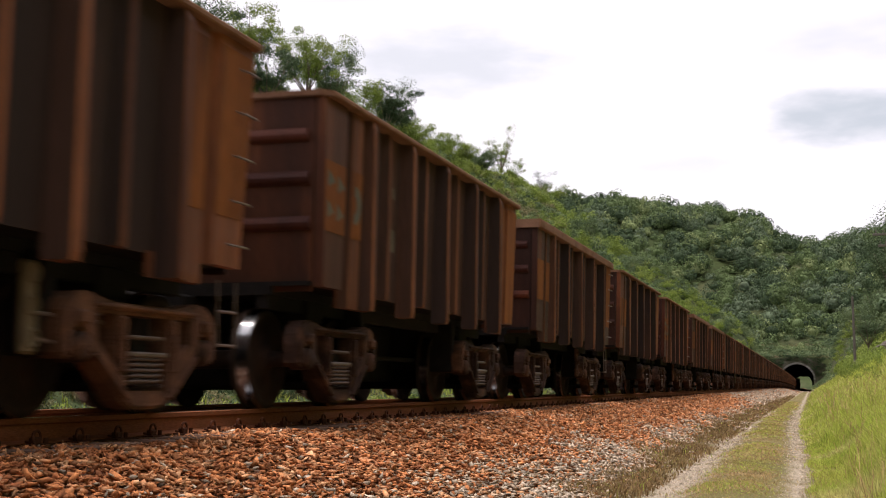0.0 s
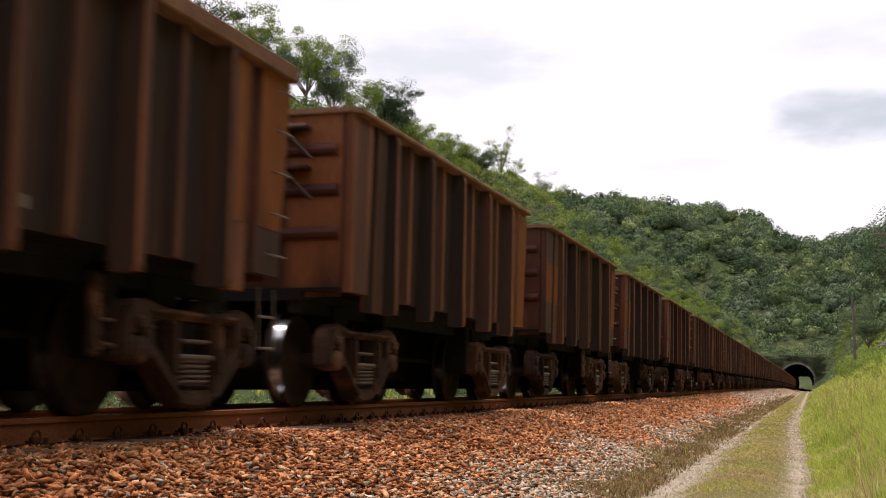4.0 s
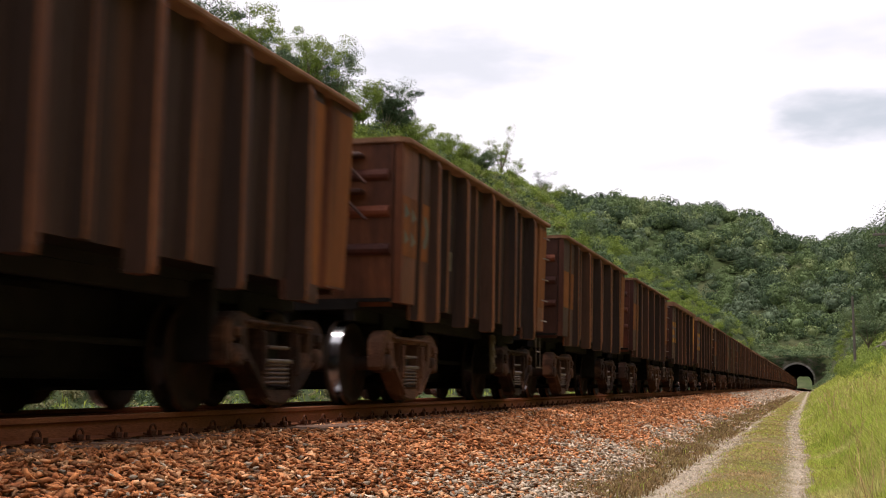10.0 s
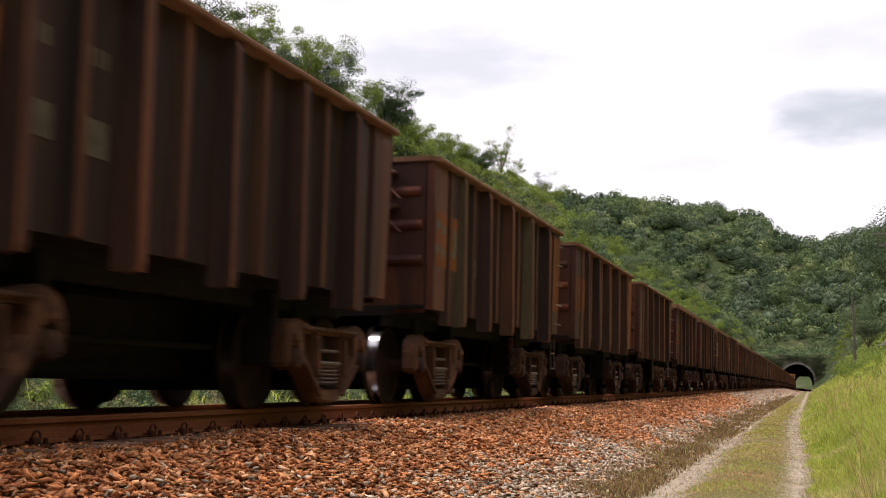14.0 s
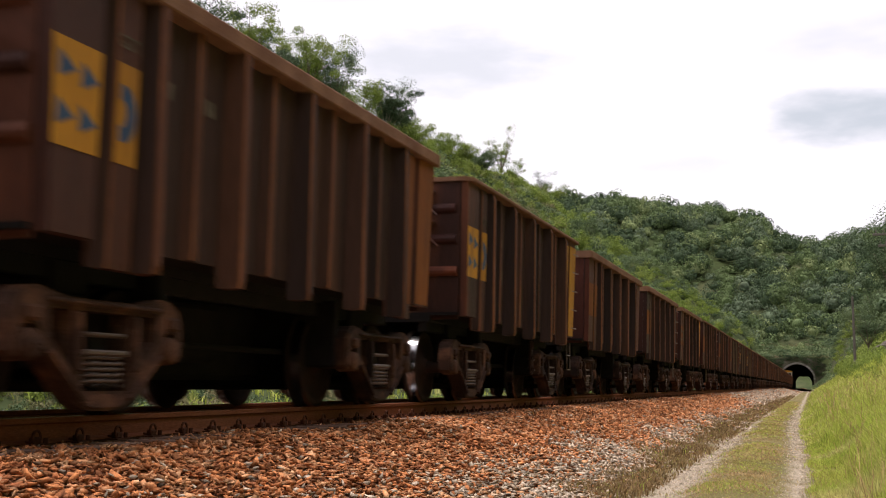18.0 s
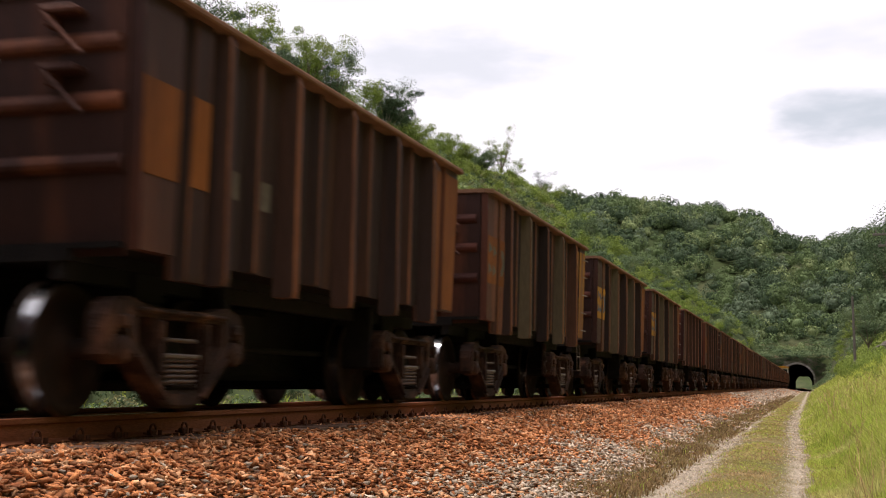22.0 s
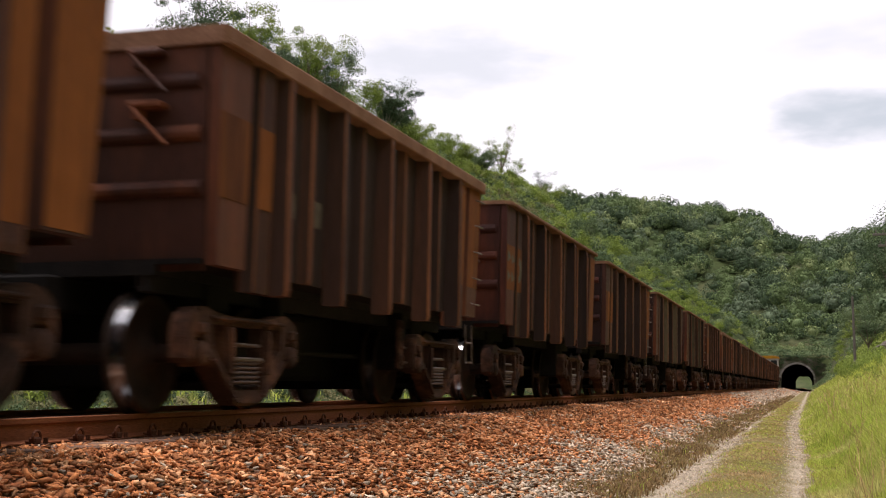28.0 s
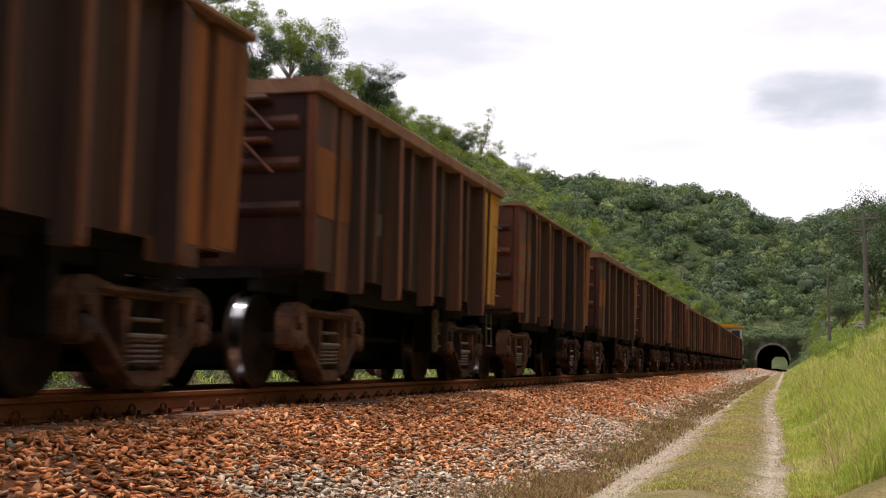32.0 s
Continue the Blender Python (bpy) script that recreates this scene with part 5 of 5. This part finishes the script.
    tagged(new("bright_thicket", mesh_big("bright_thicket", v, f, M["leaf"])), "bright young green trees beside the tunnel mouth", "thicket", kind="stuff")
    n = 90
    x, y = -6.2 - 5 * RNG.random(n), RNG.uniform(14, 220, n)
    s = RNG.uniform(0.25, 0.7, n)
    v, f = spread(bush, np.stack([x, y, land(x, y) + s * 0.3], -1), upright(n), np.repeat(s[:, None], 3, 1))
    tagged(new("trackside_bushes", mesh_big("trackside_bushes", v, f, M["leaf_dark"])), "low dark bushes at the foot of the slope", "bush", kind="stuff")


def tree(x, y, tall, wide, mat, label, seed, leaves=2600, bare=0.0, leaf=0.055):
    """A tree: tapered trunk, forked limbs, and leaves in clumps at the ends of the limbs."""
    rnd = random.Random(seed)
    z = float(land(x, y)) - 0.15
    t = new("tree", None)
    t.matrix_basis = pose(x, y, z)
    bm = bmesh.new()
    lean = Vector((rnd.uniform(-0.12, 0.12), rnd.uniform(-0.12, 0.12), 1.0))
    fork = lean * tall * 0.30
    r0 = 0.016 * tall
    rod(bm, (0, 0, 0), fork, r0, 7, r0 * 0.65)
    part("trunk", bm, M["bark"], t)
    tips = []
    for i in range(9):
        a = 2 * math.pi * i / 9 + rnd.uniform(-0.4, 0.4)
        reach = wide * rnd.uniform(0.35, 0.85)
        mid = fork + Vector((math.cos(a) * reach * 0.5, math.sin(a) * reach * 0.5, tall * rnd.uniform(0.10, 0.24)))
        end = fork + Vector((math.cos(a) * reach, math.sin(a) * reach, tall * rnd.uniform(0.22, 0.52)))
        bm = bmesh.new()
        rod(bm, fork * rnd.uniform(0.75, 0.98), mid, r0 * 0.45, 5, r0 * 0.28)
        rod(bm, mid, end, r0 * 0.28, 5, r0 * 0.10)
        twig = end + Vector((rnd.uniform(-1, 1), rnd.uniform(-1, 1), rnd.uniform(0.2, 1.0))) * 0.12 * tall
        rod(bm, mid, twig, r0 * 0.2, 4, r0 * 0.06)
        part("limb", bm, M["bark"], t)
        tips += [mid, end, twig, mid.lerp(end, 0.5), end.lerp(twig, 0.5), mid.lerp(fork, 0.35) + Vector((0, 0, 0.12 * tall))]
    if leaves:
        n = int(leaves * (1 - bare))
        rng = np.random.default_rng(seed)
        c = np.array([tuple(p) for p in tips]) + rng.normal(size=(len(tips), 3)) * 0.045 * tall
        r = wide * (0.20 + 0.30 * rng.random(len(tips)) ** 1.5) * (1 - 0.4 * bare)
        k = rng.integers(0, len(tips), n)
        d = rng.normal(size=(n, 3))
        far_out = np.linalg.norm(d, axis=1)[:, None]
        d /= far_out
        p = c[k] + d * np.minimum(far_out, 1.5 + 0.4 * rng.random((n, 1))) * (r[k] * 0.52)[:, None] * np.array([1, 1, 0.7])
        nrm = d + rng.normal(size=(n, 3)) * 0.35 + np.array([0, 0, 0.3])
        nrm /= np.linalg.norm(nrm, axis=1)[:, None]
        u = np.cross(nrm, rng.normal(size=(n, 3)))
        u /= np.linalg.norm(u, axis=1)[:, None]
        w = np.cross(nrm, u)
        s = leaf * wide * (0.6 + 0.8 * rng.random(n))
        v = p[:, None, :] + s[:, None, None] * (LEAF[None, :, 0:1] * u[:, None] + LEAF[None, :, 1:2] * w[:, None] + LEAF[None, :, 2:3] * nrm[:, None])
        f = LEAF_F[None] + (np.arange(n) * 4)[:, None, None]
        part("crown", mesh_big("crown", v.reshape(-1, 3), f.reshape(-1, 4), M[mat]), None, t)
    return tagged(t, label, "tree", "trees on the ridge" if x < 0 else "trees by the cutting")


def trees():
    # along the ridge: place across, along, height, spread, leaves
    rows = [(-46, 104, 9.0, 3.6, "leaf_dark", 0.35), (-42, 110, 8.0, 3.2, "leaf_dark", 0.3), (-47, 116, 9.5, 3.4, "leaf", 0.3), (-46, 129, 12.0, 3.4, "leaf", 0.1),
            (-47, 140, 10.5, 3.4, "leaf_far", 0.0), (-46, 147, 8.2, 3.0, "leaf", 0.0), (-46, 156, 9.2, 3.4, "leaf_dark", 0.1), (-47, 164, 7.0, 3.4, "leaf_dark", 0.2),
            (-47, 172, 5.0, 3.0, "leaf", 0.0), (-46, 186, 6.5, 3.2, "leaf", 0.3), (-47, 196, 5.0, 3.2, "leaf", 0.0), (-46, 207, 5.5, 3.2, "leaf_far", 0.0),
            (-47, 226, 11.0, 3.2, "leaf", 0.75), (-46, 232, 7.0, 2.8, "leaf", 0.6), (-47, 265, 7.5, 3.0, "leaf_dark", 0.88), (-46, 270, 6.5, 3.6, "leaf", 0.3),
            (-44, 292, 8.0, 4.2, "leaf", 0.0), (-38, 300, 9.0, 4.5, "leaf", 0.1), (-40, 330, 9.0, 4.6, "leaf_far", 0.0), (-30, 340, 8.0, 4.6, "leaf", 0.1),
            (-24, 310, 7.0, 4.0, "leaf", 0.0), (-20, 350, 8.0, 4.4, "leaf", 0.0), (-17, 372, 8.0, 4.4, "leaf_far", 0.0), (-34, 240, 6.5, 3.6, "leaf_far", 0.0), (-30, 205, 5.5, 3.2, "leaf", 0.0)]
    words = {"leaf": "slender tree with fresh green leaves on the ridge", "leaf_dark": "dark green broad-leaved tree on the ridge", "leaf_far": "full green broad-leaved tree on the ridge"}
    for i, (x, y, h, w, mat, bare) in enumerate(rows):
        label = "almost bare thin tree with few leaves on the ridge" if bare > 0.5 else words[mat]
        tree(x, y, h * 1.05, w * 1.1, mat, label, 50 + i, 15000 if i < 15 else 6000, bare, 0.044 if i < 15 else 0.055)
    for i, (x, y, h, w) in enumerate(((14.4, 128, 11.5, 4.0), (16.5, 138, 11.5, 4.4), (19.0, 150, 12.0, 4.8), (13.5, 190, 9.0, 3.6), (17.5, 225, 11.0, 4.6), (24, 260, 12.0, 5.0))):
        tree(x, y, h, w, "leaf_dark" if i < 3 else "leaf_far", "tall dark green tree above the cutting slope", 90 + i, 15000, 0.0, 0.036)


# ---------- trackside things ----------
def sleepers():
    def m_sleeper(bm):
        box(bm, -1.36, 1.36, -0.125, 0.125, -0.40, -0.178, 0.012)

    def m_clip(bm):
        pts = [(0.052, 0.045 * math.sin(a), 0.040 - 0.042 * math.cos(a)) for a in (radians(40 + 28 * i) for i in range(11))]
        pts = [(-0.01, 0.035, 0.012)] + pts + [(-0.01, -0.035, 0.012)]
        tube(bm, pts, 0.0095)

    def m_tie(bm):
        box(bm, -0.17, 0.17, -0.10, 0.10, -0.178, -0.168)
        for s in (-1, 1):
            box(bm, s * 0.105 - 0.025, s * 0.105 + 0.025, -0.04, 0.04, -0.170, -0.125, 0.008)
            rod(bm, (s * 0.14, 0.07, -0.17), (s * 0.14, 0.07, -0.13), 0.016, 6)
    for i in range(114):
        y = 3.352 + 0.5227 * i
        z = float(sag(np.array(y)))
        s = new("sleeper", shared("sleeper", 0, M["sleeper"], m_sleeper))
        s.matrix_basis = pose(0, y, z)
        for side in (1, -1):
            part("tie_plate", shared("tie_plate", 0, M["clip"], m_tie), None, s, at=pose(side * 0.835, 0, 0))
        part("rail_clip", shared("rail_clip", 0, M["clip"], m_clip), None, s, "rusty spring clip", at=pose(0.90, 0, -0.165))
        part("rail_clip", shared("rail_clip", 0, M["clip"], m_clip), None, s, "rusty spring clip", at=pose(-0.90, 0, -0.165, 0, 0, 180))
        tagged(s, "weathered sleeper half buried in rust-stained stones", "sleeper", "sleepers of the track")


def pole(x, y, tall, arm):
    p = new("utility_pole", None)
    z = float(land(x, y)) - 0.3
    p.matrix_basis = pose(x, y, z, 0, -0.6, 0)
    bm = bmesh.new()
    rod(bm, (0, 0, 0), (0, 0, tall), 0.15, 10, 0.10)
    part("post", bm, M["pole"], p)
    if arm:
        for k, w in ((0.35, 0.85), (0.95, 0.6)):
            bm = bmesh.new()
            box(bm, -w, w, -0.06, 0.06, tall - k - 0.06, tall - k + 0.06, 0.01)
            part("crossarm", bm, M["pole"], p)
            for s in (-0.8, -0.35, 0.35, 0.8):
                bm = bmesh.new()
                rod(bm, (s * w, 0, tall - k + 0.06), (s * w, 0, tall - k + 0.22), 0.035, 6)
                part("insulator", bm, M["pole"], p)
    tagged(p, "weathered wooden utility pole with crossarms on the slope" if arm else "weathered bare wooden pole on the grassy slope", "utility pole")


def boulder(x, y, r, seed):
    bm = bmesh.new()
    bmesh.ops.create_icosphere(bm, subdivisions=3, radius=r)
    for v in bm.verts:
        n = noise.noise(v.co * (1.3 / r) + Vector((seed, 0, 0))) * 0.45 + noise.noise(v.co * (3.5 / r)) * 0.15
        v.co = Vector((v.co.x * 1.2, v.co.y, v.co.z * 0.8)) * (1 + n)
    ob = new("boulder", done("boulder", bm, M["rock"]))
    ob.matrix_basis = pose(x, y, float(land(x, y)) + 0.1 * r)
    tagged(ob, "dark weathered boulder among grass on the slope", "boulder", "boulders on the slope")


def rubble():
    n = 160
    x, y = RNG.normal(4.0, 1.6, n), RNG.normal(385, 9, n)
    s = RNG.uniform(0.15, 0.5, n)
    v, f = spread(STONES, np.stack([x, y, land(x, y) + 0.1], -1), turns(n), np.repeat(s[:, None], 3, 1))
    tagged(new("rubble", mesh_big("rubble", v, f, M["stone_grey"])), "scattered pale rubble in front of the tunnel", "rubble", kind="stuff")


def far_side_stones():
    n = 500
    x, y = RNG.uniform(-6.5, -2.8, n), 6 * (70 / 6) ** RNG.random(n)
    s = RNG.uniform(0.06, 0.3, n)
    v, f = spread(STONES, np.stack([x, y, land(x, y) + 0.2 * s], -1), turns(n), np.repeat(s[:, None], 3, 1))
    tagged(new("loose_rocks", mesh_big("loose_rocks", v, f, M["stone_grey"])), "loose pale rocks in the grass beyond the track", "rocks", kind="stuff")


def portal_shrubs():
    bush = [crown(170, 9, 0.17, 0.7, 71 + i) for i in range(4)]
    n = 620
    x = RNG.uniform(-26, 32, n)
    y = np.where(np.arange(n) < 440, PORTAL + 1.5 + 26 * RNG.random(n), PORTAL - 14 * RNG.random(n))
    x = np.where((y < PORTAL) & (np.abs(x - TUN_X) < 8.5), TUN_X + np.sign(x - TUN_X) * (8.5 + 8 * RNG.random(n)), x)
    s = RNG.uniform(0.8, 2.4, n)
    v, f = spread(bush, np.stack([x, y, land(x, y) + 0.3 * s], -1), upright(n), np.repeat(s[:, None], 3, 1))
    m = 420
    x2, y2 = RNG.uniform(-14, 24, m), PORTAL + 1 + 34 * RNG.random(m)
    s2 = RNG.uniform(0.5, 1.3, m)
    v2, f2 = spread(bush, np.stack([x2, y2, land(x2, y2) + 0.3 * s2], -1), upright(m), np.repeat(s2[:, None], 3, 1))
    tagged(new("slope_scrub", mesh_big("slope_scrub", v2, f2, M["scrub"])), "low brownish scrub on the slope over the portal", "scrub", kind="stuff")
    m = 170
    x2, y2 = RNG.uniform(-16, 26, m), PORTAL + 28 + 95 * RNG.random(m)
    s2 = RNG.uniform(1.4, 3.2, m)
    v2, f2 = spread(bush, np.stack([x2, y2, land(x2, y2) + 0.35 * s2], -1), upright(m), np.repeat(s2[:, None], 3, 1))
    tagged(new("upper_scrub", mesh_big("upper_scrub", v2, f2, M["leaf_far"])), "green scrub and young trees above the portal", "scrub", kind="stuff")
    wall = []
    while len(wall) < 280:
        u, w = RNG.uniform(-8.6, 8.6), RNG.uniform(0, 10.2)
        if math.hypot(u, w - 3.0) > 5.75 and (abs(u) > 5.75 or w > 4.0) and RNG.random() < 0.75:
            wall.append((TUN_X + u, PORTAL - 0.7 - 0.3 * RNG.random(), w - 0.85))
    p, k = np.array(wall), RNG.uniform(0.35, 0.95, len(wall))
    v2, f2 = spread(bush, p, upright(len(wall)), np.repeat(k[:, None], 3, 1))
    tagged(new("hanging_shrubs", mesh_big("hanging_shrubs", v2, f2, M["leaf_dark"])), "dark creepers growing over the portal wall", "shrub", kind="stuff")
    tagged(new("portal_shrubs", mesh_big("portal_shrubs", v, f, M["leaf_far"])), "scrubby green bushes over the tunnel portal", "shrub", kind="stuff")


woods()
portal_shrubs()
trees()
grass()
pole(9.9, 127, 7.2, False)
pole(10.14, 72, 7.25, True)
for spec in ((11.6, 104, 1.1, 1), (10.1, 118, 0.8, 4), (12.6, 92, 0.9, 9)):
    boulder(*spec)
rubble()
far_side_stones()
sleepers()
ballast()


# ---------- what moves ----------
def gone(t):
    """Metres that the train has come by t seconds."""
    return float(np.interp(t, [a for a, _ in TRAVEL], [b for _, b in TRAVEL]))


def train_rows(first):
    """Rows for a vehicle whose middle stands at first when the clip starts."""
    times = sorted({a for a, _ in TRAVEL})
    for y in (180, 260, 340, 400):
        for i in range(321):
            if first - gone(i / 10) <= y:
                if 0 < i < 320:
                    times.append(i / 10)
                break
    return [(t, pose(0, first - gone(t), float(sag(np.array(first - gone(t)))))) for t in sorted(set(times))]


def motions():
    for wagon, k in WAGONS:
        walk(wagon, train_rows(START + k * PITCH))
    for load, k in LOADS:
        walk(load, train_rows(START + k * PITCH))
    walk(LOCO, train_rows(START + 61 * PITCH + 5.4))
    # wheels roll while they are near the camera
    for wheel, k, y in WHEELSETS:
        if k < 0:
            continue
        here = [i for i in range(961) if 5.0 < START + k * PITCH + y - gone(i / 30) < 31.0]
        if len(here) < 2:
            continue
        times = [0.0] * (here[0] > 0) + [i / 30 for i in here] + [32.0] * (here[-1] < 960)
        spin = [math.degrees(min(max(gone(t), gone(here[0] / 30)), gone(here[-1] / 30)) / WHEEL_R) for t in times]
        walk(wheel, [(t, pose(0, y, WHEEL_R) @ pose(0, 0, 0, (a - spin[0]) % 360)) for t, a in zip(times, spin)])


motions()
